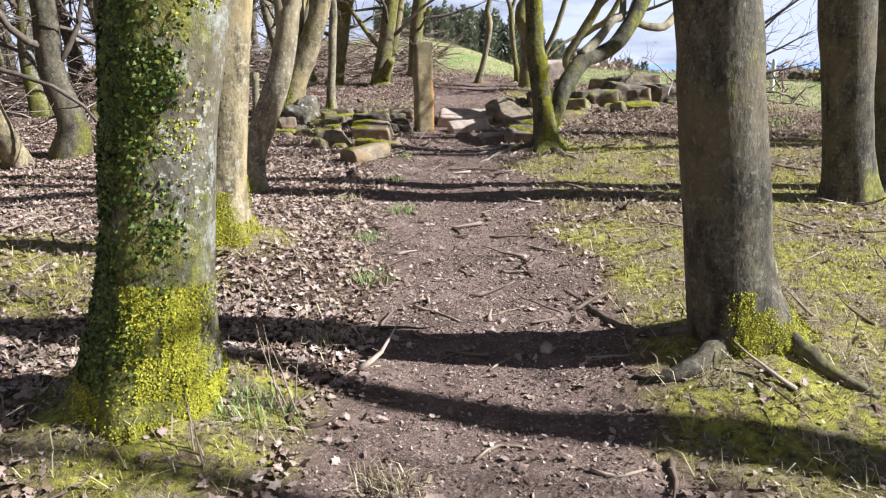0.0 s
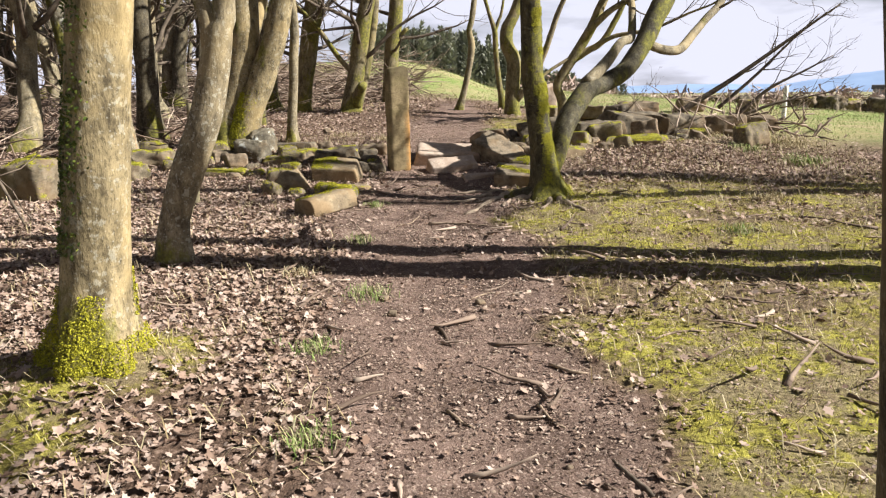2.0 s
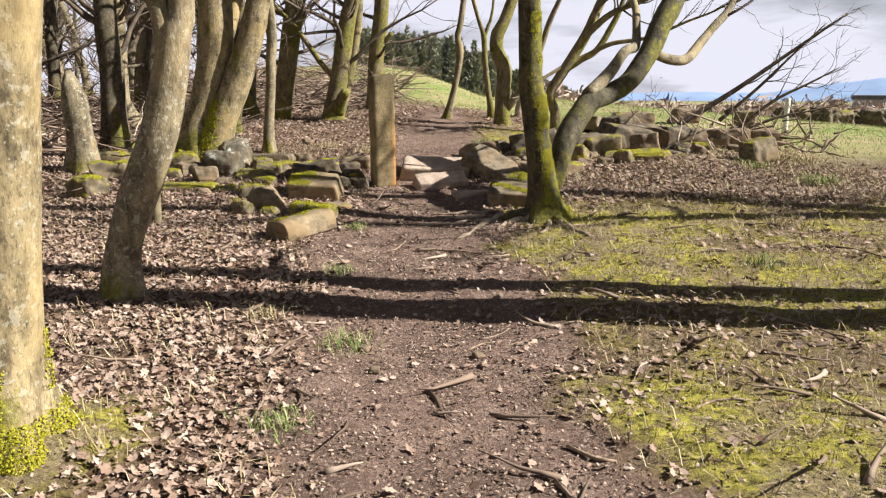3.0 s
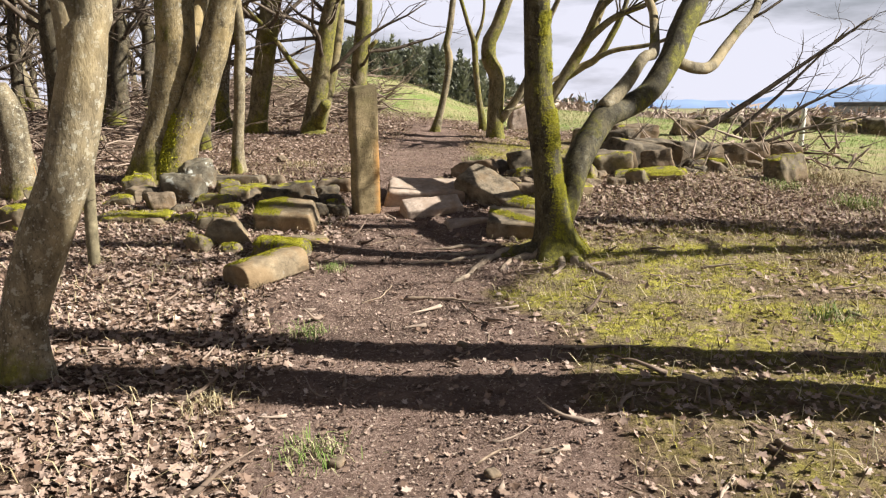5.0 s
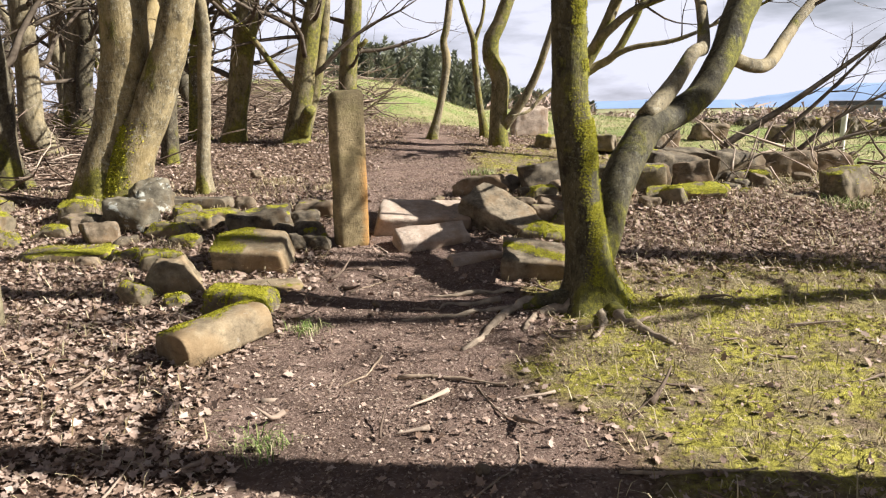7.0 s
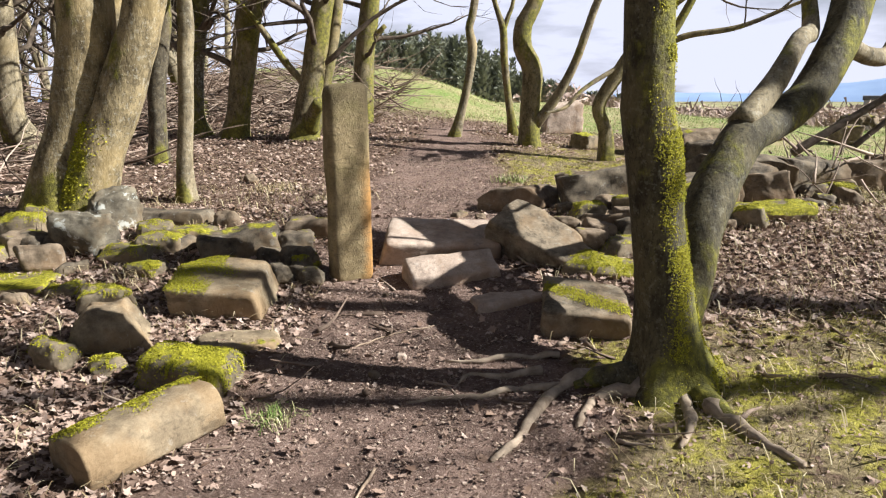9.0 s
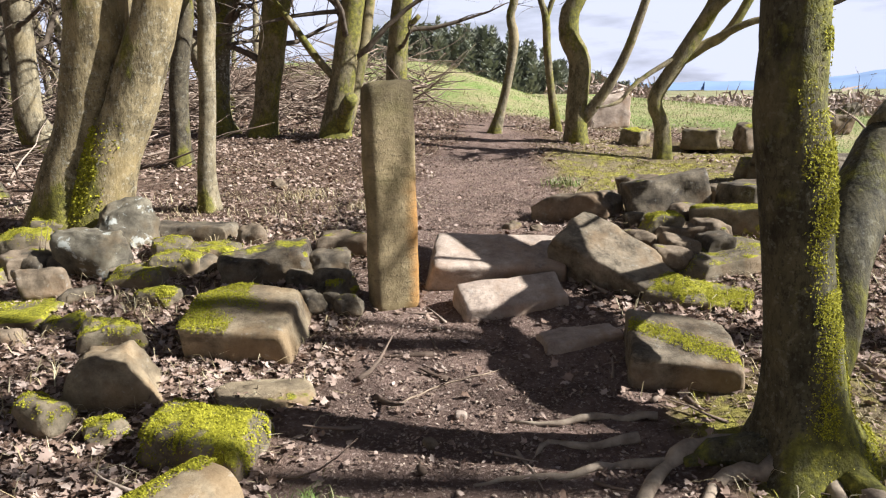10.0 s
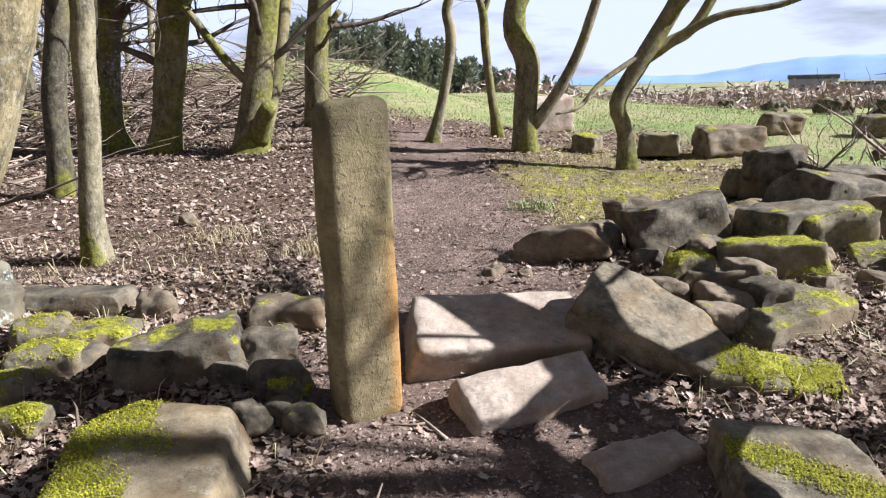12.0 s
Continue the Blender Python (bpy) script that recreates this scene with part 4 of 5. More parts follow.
rock(-0.93, 10.10, 0.44, 0.55, 0.56, 0.25, STONE_PATCH, "squared block with a moss patch on its top", 8, -6, 8, 2, 0.028, 0.012, cuts=1, name="stone_block")
rock(1.00, 10.82, 0.46, 0.72, 0.42, 0.36, STONE_GREY, "rough dark block tipped on its edge", 9, -34, 16, 24, 0.025, 0.018, cuts=2)
rock(1.08, 9.70, 0.41, 0.47, 0.46, 0.22, STONE_GREY, "squared block with a moss stripe beside the tree", 10, -14, 9, 5, 0.028, 0.010, cuts=1, name="stone_block")
rock(1.40, 10.40, 0.50, 0.58, 0.28, 0.13, STONE_MOSS, "flat slab thickly covered in bright moss", 11, -14, 14, 8, 0.025, 0.012, cuts=0, name="stone_slab")
rock(0.70, 9.98, 0.47, 0.40, 0.20, 0.07, STONE_PALE, "thin pale flat stone lying on bare earth", 12, 14, 0, 0, 0.02, 0.02)
def coping_mesh(w, length, h, seed):
    """A long stone with a rounded back and flat sawn ends, lying along y."""
    rng = np.random.default_rng(seed)
    n, k = 26, 44
    a = np.linspace(0, 2 * math.pi, k, endpoint=False)
    cx, cz = np.cos(a), np.sin(a)
    px = np.sign(cx) * np.abs(cx) ** 0.62 * w / 2
    pz = np.where(cz > 0, np.abs(cz) ** 0.75 * h * 0.62, -np.abs(cz) ** 0.35 * h * 0.38)
    ys = np.concatenate([[0.0, 0.0, 0.006], np.linspace(0.02, 0.98, n), [0.994, 1.0, 1.0]])
    sc = np.concatenate([[0.0, 0.93, 0.985], np.ones(n), [0.985, 0.93, 0.0]])
    off = Vector(rng.uniform(-50, 50, 3))
    v = []
    for y, f in zip(ys, sc):
        for x, z in zip(px * f, pz * f):
            q = Vector((x, (y - 0.5) * length, z))
            d = 0.012 * noise.noise(q * 5 + off) + 0.006 * noise.noise(q * 17 + off)
            v.append((x * (1 + 3 * d), q.y + 0.6 * d, z * (1 + 4 * d) + h * 0.38))
    rows = len(ys)
    m = Mesh()
    m.add(v, [((r + 1) * k + j, (r + 1) * k + (j + 1) % k, r * k + (j + 1) % k, r * k + j) for r in range(rows - 1) for j in range(k)])
    return m.data("stone")


log = part("stone_roller", coping_mesh(0.27, 0.56, 0.18, 13), STONE_PATCH)
log.matrix_basis = pose(-0.87, 8.53, 0.365, 4, 0, -40)
tagged(log, "long rounded sandstone lying among dry leaves", "stone")
rock(-0.85, 9.08, 0.38, 0.42, 0.34, 0.17, STONE_MOSS, "low block wrapped in bright yellow moss", 14, -15, 0, 0, 0.04, 0.02, cuts=1)
rock(-0.72, 9.46, 0.43, 0.42, 0.26, 0.07, STONE_PATCH, "thin flat stone between two blocks", 15, 15, 0, 0, 0.02, 0.015)

LEFT_WALL = [(-1.68, 11.62, 0.66, 0.66, 0.30, 0.13), (-1.47, 11.22, 0.62, 0.47, 0.34, 0.13), (-1.55, 10.95, 0.58, 0.31, 0.25, 0.16), (-1.00, 10.90, 0.55, 0.54, 0.36, 0.22), (-0.64, 10.90, 0.58, 0.26, 0.22, 0.16), (-0.58, 10.65, 0.54, 0.19, 0.15, 0.15), (-0.56, 10.43, 0.53, 0.11, 0.09, 0.11)]
LEFT_WALL += [(-0.47, 10.37, 0.52, 0.17, 0.13, 0.10), (-0.65, 10.40, 0.52, 0.16, 0.13, 0.15), (-0.77, 10.75, 0.54, 0.16, 0.13, 0.13), (-0.57, 11.26, 0.63, 0.34, 0.26, 0.15), (-1.21, 11.43, 0.65, 0.17, 0.15, 0.14), (-2.59, 11.21, 0.62, 0.30, 0.26, 0.22), (-1.74, 10.81, 0.57, 0.33, 0.26, 0.12), (-1.54, 10.55, 0.55, 0.25, 0.2, 0.10)]
for k, (x, y, z, w, d, h) in enumerate(LEFT_WALL):
    mat, words = ((STONE_DARK, "dark weathered stone of the tumbled wall"), (STONE_MOSS, "moss-grown stone of the tumbled wall"), (STONE, "brown sandstone rubble of the tumbled wall"))[(0, 1, 1, 0, 0, 0, 0, 0, 0, 0, 2, 2, 1, 1, 1)[k]]
    rock(x, y, z, w, d, h, mat, words, 200 + k, (k * 37) % 30 - 15, 0, 0, 0.04, 0.022, group="stones of the tumbled wall")
rock(-2.06, 11.50, 0.62, 0.42, 0.34, 0.36, STONE_LICHEN, "boulder crusted with pale grey lichen", 230, 20, 0, 0, 0.13, 0.035, name="boulder")
rock(-2.05, 10.97, 0.58, 0.38, 0.30, 0.32, STONE_LICHEN, "rough boulder with white lichen patches", 231, -20, 0, 0, 0.12, 0.04, name="boulder")
wedge = part("stone", stone_mesh(0.42, 0.26, 0.23, 16, 0.03, 0.02, 0.85, 1), STONE_PATCH)
wedge.matrix_basis = pose(-1.36, 9.50, 0.41, 0, 0, 12)
tagged(wedge, "wedge-shaped brown stone lying in leaf litter", "stone", "scattered stones")
LEFT_FRONT = [(-1.52, 9.26, 0.42, 0.20, 0.17, 0.16), (-1.24, 9.17, 0.41, 0.20, 0.16, 0.13), (-1.58, 10.00, 0.48, 0.28, 0.22, 0.16), (-2.65, 11.38, 0.63, 0.30, 0.24, 0.19), (-2.35, 10.35, 0.51, 0.67, 0.44, 0.09), (-2.65, 10.80, 0.55, 0.28, 0.22, 0.14), (-2.95, 10.6, 0.55, 0.26, 0.20, 0.14)]
LEFT_FRONT += [(-3.97, 9.38, 0.42, 0.60, 0.45, 0.42), (-3.28, 10.10, 0.48, 0.36, 0.28, 0.26), (-3.26, 10.87, 0.57, 0.52, 0.36, 0.22), (-2.1, 10.05, 0.5, 0.2, 0.16, 0.1), (-2.69, 11.70, 0.63, 0.32, 0.26, 0.19), (-1.9, 10.2, 0.5, 0.24, 0.2, 0.12), (-3.6, 11.6, 0.62, 0.5, 0.3, 0.2)]
for k, (x, y, z, w, d, h) in enumerate(LEFT_FRONT):
    mat, words = ((STONE, "brown angular stone lying in leaf litter"), (STONE_MOSS, "small mossy stone lying in leaf litter"))[0 if k == 10 else 1]
    rock(x, y, z, w, d, h, mat, words, 240 + k, (k * 53) % 60 - 30, 0, 0, 0.06, 0.03, group="scattered stones")
RIGHT_WALL = [(1.10, 12.08, 0.66, 0.58, 0.40, 0.20), (1.74, 12.60, 0.69, 0.33, 0.25, 0.25), (1.76, 11.95, 0.66, 0.65, 0.36, 0.34), (1.51, 11.31, 0.62, 0.26, 0.22, 0.22), (1.63, 11.28, 0.62, 0.55, 0.36, 0.17), (2.02, 11.40, 0.62, 0.57, 0.37, 0.26), (1.73, 10.86, 0.54, 0.69, 0.42, 0.17), (2.45, 11.80, 0.66, 0.72, 0.40, 0.32), (2.73, 12.62, 0.70, 0.30, 0.24, 0.16)]
RIGHT_WALL += [(3.36, 12.70, 0.70, 0.66, 0.45, 0.36), (3.06, 13.44, 0.74, 0.42, 0.34, 0.20), (3.15, 13.3, 0.72, 0.46, 0.36, 0.42), (3.02, 12.40, 0.74, 0.72, 0.42, 0.34), (3.88, 12.75, 0.73, 0.78, 0.46, 0.30), (2.57, 11.70, 0.68, 0.45, 0.34, 0.29), (2.87, 11.36, 0.70, 0.72, 0.36, 0.11), (3.22, 11.95, 0.70, 0.40, 0.30, 0.28)]
RIGHT_WALL += [(4.42, 11.30, 0.62, 0.42, 0.34, 0.32), (2.18, 11.1, 0.62, 0.22, 0.18, 0.14), (3.85, 11.24, 0.63, 0.28, 0.2, 0.08), (4.7, 12.9, 0.66, 0.6, 0.4, 0.3), (5.3, 13.3, 0.6, 0.7, 0.5, 0.34), (1.30, 11.15, 0.6, 0.24, 0.2, 0.16), (2.35, 12.35, 0.68, 0.4, 0.3, 0.2)]
for k, (x, y, z, w, d, h) in enumerate(RIGHT_WALL):
    mossy = k in (3, 5, 6, 10, 14, 15, 17)
    mat = STONE_MOSS if mossy else (STONE_DARK if k in (2, 7, 9, 11, 12, 13) else STONE)
    words = "moss-topped stone in the collapsed wall" if mossy else "broad squared block in the collapsed wall" if w > 0.6 else "rough brown stone in the collapsed wall"
    rock(x, y, min(z, Z(x, y) + 0.02), w, d, h, mat, words, 270 + k, (k * 41) % 50 - 25, (k * 17) % 16 - 8, (k * 29) % 14 - 7, 0.025 if w > 0.5 else 0.045, 0.025, group="stones of the collapsed wall")
rng = np.random.default_rng(8)
for k in range(44):
    if k < 16:
        x, y = rng.uniform(-2.9, -0.5), rng.uniform(10.5, 11.5)
    else:
        x = rng.uniform(1.2, 4.6)
        y = 11.0 + 0.42 * (x - 1.2) + rng.uniform(-0.5, 0.6)
    w = rng.uniform(0.10, 0.30)
    mossy = k % 3 == 0
    rock(x, y, Z(x, y), w, w * rng.uniform(0.6, 0.9), w * rng.uniform(0.4, 0.7), STONE_MOSS if mossy else STONE_DARK if k % 3 == 1 else STONE, "small mossy rubble stone" if mossy else "small angular rubble stone", 420 + k, rng.uniform(0, 180), rng.uniform(-12, 12), 0, 0.03, 0.02, group="rubble of the fallen wall")
BEYOND = [(4.30, 16.06, 0.75, 0.50, 0.34), (3.53, 16.28, 0.75, 0.47, 0.26), (2.75, 16.6, 0.45, 0.3, 0.24), (0.56, 11.85, 0.12, 0.09, 0.06), (0.73, 11.76, 0.10, 0.08, 0.07), (-1.38, 13.22, 0.16, 0.12, 0.10), (5.9, 17.6, 0.6, 0.4, 0.3), (6.9, 17.0, 0.5, 0.4, 0.3)]
for k, (x, y, w, d, h) in enumerate(BEYOND):
    rock(x, y, Z(x, y), w, d, h, STONE_MOSS if k in (1, 2) else STONE, "moss-covered stone in rough grass" if k in (1, 2) else "loose grey stone beyond the wall", 320 + k, (k * 67) % 80, 0, 0, 0.05, 0.03)
rng = np.random.default_rng(9)
for k in range(46):
    t = rng.uniform(0, 1)
    x, y = 9.5 + 16 * t + rng.normal(0, 0.9), 24.0 + 6 * t + rng.normal(0, 1.2)
    s = rng.uniform(0.3, 0.95)
    rock(x, y, Z(x, y), s, s * 0.7, s * 0.6, STONE_DARK if k % 3 else STONE, "tumbled boulder in the long rubble heap", 340 + k, rng.uniform(0, 180), 0, 0, 0.10, 0.08, name="boulder", group="rubble heap in the field")



# ---- small things ----
def stake():
    x, y = -2.24, 9.0
    z = Z(x, y)
    s = empty("fence_stake", x, y, z, "weathered round wooden fence stake with wire", "fence post")
    m = Mesh()
    p = spline([(0, 0, -0.2, 0.046), (0.01, 0, 0.3, 0.045), (0.03, 0, 0.7, 0.043), (0.05, 0, 0.99, 0.043)], 0.08)
    m.add(*tube(p[:, :3], p[:, 3], 12))
    part("post", m, STAKE, s)
    for h in (0.45, 0.8):
        m = Mesh()
        a = np.linspace(0, 2 * math.pi, 18)
        m.add(*tube(np.stack([0.02 + 0.05 * np.cos(a), 0.05 * np.sin(a), h + 0.01 * a], 1), np.full(18, 0.002), 5))
        part("wire", m, TWIG, s, "loop of rusty fence wire")


stake()


def stick(points, r, label="dead fallen stick lying on the ground", mat=STICK, lift=0.4):
    p = spline([(x, y, 0) for x, y in points], 0.05)
    n = len(p)
    x0, y0 = points[0]
    o = Vector((x0, y0, Z(x0, y0)))
    rng = np.random.default_rng(int(abs(x0 * 1000) + y0 * 100))
    q = np.array([(x - o.x, y - o.y, Z(x, y) - o.z + r * lift + 0.004 * abs(rng.normal())) for x, y, _ in p])
    m = Mesh()
    m.add(*tube(q, [r * (1 - 0.5 * i / n) * (1 + 0.1 * rng.normal()) for i in range(n)], 7))
    ob = part("stick", m, mat)
    ob.location = o
    tagged(ob, label, "stick", "fallen sticks")


STICKS = (([(-0.17, 3.87), (-0.05, 3.8), (0.08, 3.67)], 0.016), ([(0.08, 8.16), (0.3, 8.1), (0.59, 7.96)], 0.018), ([(0.87, 7.12), (1.1, 7.08), (1.37, 7.06)], 0.014), ([(0.0, 8.4), (-0.08, 8.2), (-0.2, 8.05)], 0.01), ([(0.62, 5.0), (0.7, 4.9), (0.78, 4.86)], 0.016), ([(0.5, 4.6), (0.53, 4.48), (0.58, 4.4)], 0.014), ([(0.1, 4.62), (0.16, 4.5), (0.2, 4.46)], 0.014),
          ([(0.2, 3.1), (0.3, 3.22), (0.4, 3.3)], 0.010), ([(0.3, 6.0), (0.42, 6.1), (0.5, 6.1)], 0.010), ([(0.45, 3.9), (0.25, 3.75), (0.18, 3.72)], 0.008), ([(0.3, 7.0), (0.5, 7.2), (0.55, 7.4)], 0.008), ([(-0.2, 9.4), (0.02, 9.6), (0.3, 9.75)], 0.008), ([(1.2, 5.2), (1.35, 5.3), (1.5, 5.28)], 0.012), ([(2.0, 6.4), (2.2, 6.2), (2.35, 5.9)], 0.012), ([(0.1, 2.4), (0.2, 2.5), (0.32, 2.46)], 0.012), ([(0.5, 2.3), (0.6, 2.26), (0.7, 2.3)], 0.012), ([(-0.5, 2.9), (-0.42, 3.1), (-0.3, 3.15)], 0.01), ([(0.45, 8.0), (0.52, 7.7), (0.6, 7.5)], 0.007))
for pts, r in STICKS:
    stick(pts, 0.65 * r)


def fallen_branch(base, tip, r, seed, lift):
    """A bare branch that rises from the rubble."""
    rng = np.random.default_rng(seed)
    t = empty("fallen_branch", *base, "bare fallen branch sticking out of the rubble", "branch", "branches in the rubble")
    d = np.array(tip) - np.array(base)
    p = [np.zeros(3), 0.35 * d + [0, 0, -lift], 0.7 * d + [0, 0, -0.4 * lift], d]
    s = spline([(*q, r * (1 - 0.75 * i / 3)) for i, q in enumerate(p)], 0.08)
    m = Mesh()
    m.add(*tube(s[:, :3], s[:, 3], 8))
    part("stem", m, TWIG, t)
    twig_fan(t, s, seed + 1, 8, 0.8, 0.35)


fallen_branch((4.21, 13.50, 0.98), (6.57, 13.30, 2.59), 0.05, 400, 0.04)
fallen_branch((4.81, 13.40, 1.05), (6.21, 13.20, 2.45), 0.032, 402, 0.04)
fallen_branch((5.03, 13.20, 0.94), (6.37, 13.00, 1.82), 0.032, 404, -0.10)
fallen_branch((5.05, 13.00, 0.95), (6.36, 12.80, 1.30), 0.026, 406, -0.05)
fallen_branch((2.9, 12.6, 0.85), (3.25, 12.5, 1.25), 0.02, 408, 0.02)


def leaf_mesh(name, x, y, size, rng, curl=0.35, lift=0.012, flat=0.5):
    n = len(x)
    a, tilt, rollv = rng.uniform(0, 2 * math.pi, n), rng.normal(0, flat, n), rng.normal(0, flat, n)
    s = size * rng.uniform(0.55, 1.25, n)
    base = np.array([(-0.5, 0, 0), (-0.15, -0.3, 1), (-0.15, 0.3, 1), (0.25, -0.22, 1), (0.25, 0.22, 1), (0.55, 0, 0.3)])
    v = np.repeat(base[None], n, 0) * s[:, None, None]
    v[:, :, 2] *= (curl * rng.uniform(-0.4, 1.0, n))[:, None] * 0.6
    v[:, :, 1] *= rng.uniform(0.6, 1.25, n)[:, None]
    ct, st = np.cos(tilt), np.sin(tilt)
    vx, vz = v[:, :, 0] * ct[:, None] - v[:, :, 2] * st[:, None], v[:, :, 0] * st[:, None] + v[:, :, 2] * ct[:, None]
    cr, sr = np.cos(rollv), np.sin(rollv)
    vy, vz = v[:, :, 1] * cr[:, None] - vz * sr[:, None], v[:, :, 1] * sr[:, None] + vz * cr[:, None]
    ca, sa = np.cos(a), np.sin(a)
    px = vx * ca[:, None] - vy * sa[:, None] + x[:, None]
    py = vx * sa[:, None] + vy * ca[:, None] + y[:, None]
    pz = vz + (land(x, y) + lift * rng.uniform(0.2, 2.2, n))[:, None]
    me = bpy.data.meshes.new(name)
    f = [q for i in range(0, 6 * n, 6) for q in ((i, i + 1, i + 2), (i + 1, i + 3, i + 4, i + 2), (i + 3, i + 5, i + 4))]
    me.from_pydata(np.stack([px, py, pz], 2).reshape(-1, 3).tolist(), [], f)
    me.update()
    return me


def litter_density(x, y):
    p, g, f = zones(x, y)
    near_path = np.exp(-((x - path_x(y)) / 0.9) ** 2)
    d = (1 - p) * (1 - 0.95 * g) * (1 - f)
    d = d * np.where(x > path_x(y), 0.32 + 0.43 * smooth01(y, 8.6, 9.6), 1.0) * (0.5 + 0.5 * smooth01(wave(x, y, 3.1, 0.8), -1.2, 0.6))
    rim = (1 - smooth01(np.abs(x) + 0.4 * wave(x, y, 1.3, 0.6), 3.6, 6.6)) * smooth01(y + 0.4 * wave(x, y, 1.1, 0.2), -0.6, 1.4)
    return np.clip(d + 0.05 * p, 0, 1) * (1 - 0.3 * near_path) * np.where(y > 12.5, 1.0, 0.15 + 0.85 * rim)


def lobed_leaves(name, x, y, size, rng, flat=0.3):
    """Fallen lobed leaves, each gently curled."""
    n = len(x)
    half = [(-0.5, 0.02), (-0.24, 0.16), (-0.12, 0.36), (0.04, 0.2), (0.24, 0.33), (0.32, 0.13)]
    rim = np.array(half + [(0.55, 0.0)] + [(u, -w) for u, w in half[::-1]])
    k = len(rim)
    s = size * rng.uniform(0.6, 1.3, n)
    u = rim[None, :, 0] * s[:, None]
    w = rim[None, :, 1] * (s * rng.uniform(0.7, 1.3, n))[:, None]
    z = (rng.uniform(-1.2, 3.0, n) / size)[:, None] * 0.35 * w * w / s[:, None] * size + (rng.normal(0.6, 1.4, n))[:, None] * 0.45 * u * u / s[:, None]
    tilt, rollv, a = rng.normal(0, flat, n)[:, None], rng.normal(0, flat, n)[:, None], rng.uniform(0, 2 * math.pi, n)[:, None]
    u, z = u * np.cos(tilt) - z * np.sin(tilt), u * np.sin(tilt) + z * np.cos(tilt)
    w, z = w * np.cos(rollv) - z * np.sin(rollv), w * np.sin(rollv) + z * np.cos(rollv)
    px, py = u * np.cos(a) - w * np.sin(a) + x[:, None], u * np.sin(a) + w * np.cos(a) + y[:, None]
    pz = z + (land(x, y) + 0.006 + 0.016 * rng.uniform(0, 1, n))[:, None]
    me = bpy.data.meshes.new(name)
    me.from_pydata(np.stack([px, py, pz], 2).reshape(-1, 3).tolist(), [], [tuple(range(i, i + k)) for i in range(0, k * n, k)])
    me.update()
    return me


rng = np.random.default_rng(31)
x, y = scattered(rng, 240000, -7, 6, -0.6, 12.2, litter_density)
tagged(part("leaf_litter", lobed_leaves("leaf_litter", x, y, 0.047, rng, 0.38), LEAF, smooth=False), "dry pinkish-brown fallen leaves strewn on the woodland floor", "leaves", kind="stuff")
x, y = scattered(rng, 230000, -7, 6, -0.4, 13.2, lambda a, b: np.maximum(np.maximum(litter_density(a, b), 0.38 * zones(a, b)[1]), 0.42 * zones(a, b)[0] * (0.25 + 0.75 * smooth01(wave(a, b, 2.6, 1.7) + 0.5 * wave(a, b, 8.0, 0.4), -0.6, 0.9))))
tagged(part("leaf_crumbs", leaf_mesh("leaf_crumbs", x, y, 0.021, rng, 0.6, 0.006, 0.4), LEAF, smooth=False), "broken bits of dry leaf between whole leaves", "leaves", kind="stuff")
x, y = scattered(rng, 70000, -9, 5, 12.5, 23, lambda a, b: 0.8 * litter_density(a, b))
tagged(part("leaf_litter", leaf_mesh("leaf_litter", x, y, 0.05, rng, 0.5, 0.012, 0.35), LEAF, smooth=False), "dry leaves and straw behind the tumbled wall", "leaves", kind="stuff")
x, y = scattered(rng, 52000, -0.9, 1.6, 1.2, 15, lambda a, b: 0.85 * zones(a, b)[0] + 0.1)
tagged(part("path_debris", leaf_mesh("path_debris", x, y, 0.017, rng, 0.5, 0.004, 0.35), CHIP, smooth=False), "crumbs of leaf, bark and grit trodden into the path", "debris", kind="stuff")


def grass_patch(name, count, x0, x1, y0, y1, density, size, lean, mat, words, seed, width=0.12):
    rng = np.random.default_rng(seed)
    x, y = scattered(rng, count, x0, x1, y0, y1, density)
    v, b = blades(len(x), np.stack([x, y, land(x, y) - 0.004], 1), size, lean, rng, width)
    tagged(part(name, blade_mesh(name, v, b), mat, smooth=False), words, "grass", kind="stuff")


grass_patch("turf", 240000, -4.5, 5.5, 1.2, 15.5, lambda a, b: zones(a, b)[1] * (0.25 + 0.75 * smooth01(wave(a, b, 3.7, 1.3) + 0.9 * wave(a, b, 9.0, 0.5) + 0.6 * wave(a, b, 23.0, 0.1), -0.4, 0.9)), 0.040, 1.3, GRASS, "short mossy yellow-green turf beside the path", 51, 0.075)
grass_patch("dead_grass", 60000, -4.5, 5.5, 1.2, 13, lambda a, b: (1 - zones(a, b)[0]) * (0.30 + 0.5 * smooth01(b, 8.5, 9.8) * smooth01(a, 1.3, 2.0)), 0.10, 2.0, STRAW, "dead straw-coloured grass lying among leaves", 52, 0.05)
grass_patch("dead_grass", 20000, -7, 3.0, 11.4, 21, lambda a, b: (1 - 0.85 * zones(a, b)[0]) * (0.35 + 0.5 * smooth01(wave(a, b, 1.3, 0.9), -0.5, 0.8)), 0.055, 2.2, STRAW, "dead straw-coloured grass behind the tumbled wall", 54, 0.07)
grass_patch("coarse_grass", 9000, -7, 9, 16.5, 30, lambda a, b: 0.9 * smooth01(wave(a, b, 2.3, 0.5) + 0.6 * wave(a, b, 6.1, 1.5), 0.2, 1.2) * (1 - zones(a, b)[0]), 0.17, 2.4, STRAW, "coarse pale tussocks on the mound", 55, 0.06)
grass_patch("rough_grass", 100000, -6, 16, 12, 30, lambda a, b: zones(a, b)[2] * 0.9, 0.06, 1.8, GREEN_GRASS, "rough green and straw grass of the open field", 53, 0.10)
rng = np.random.default_rng(61)
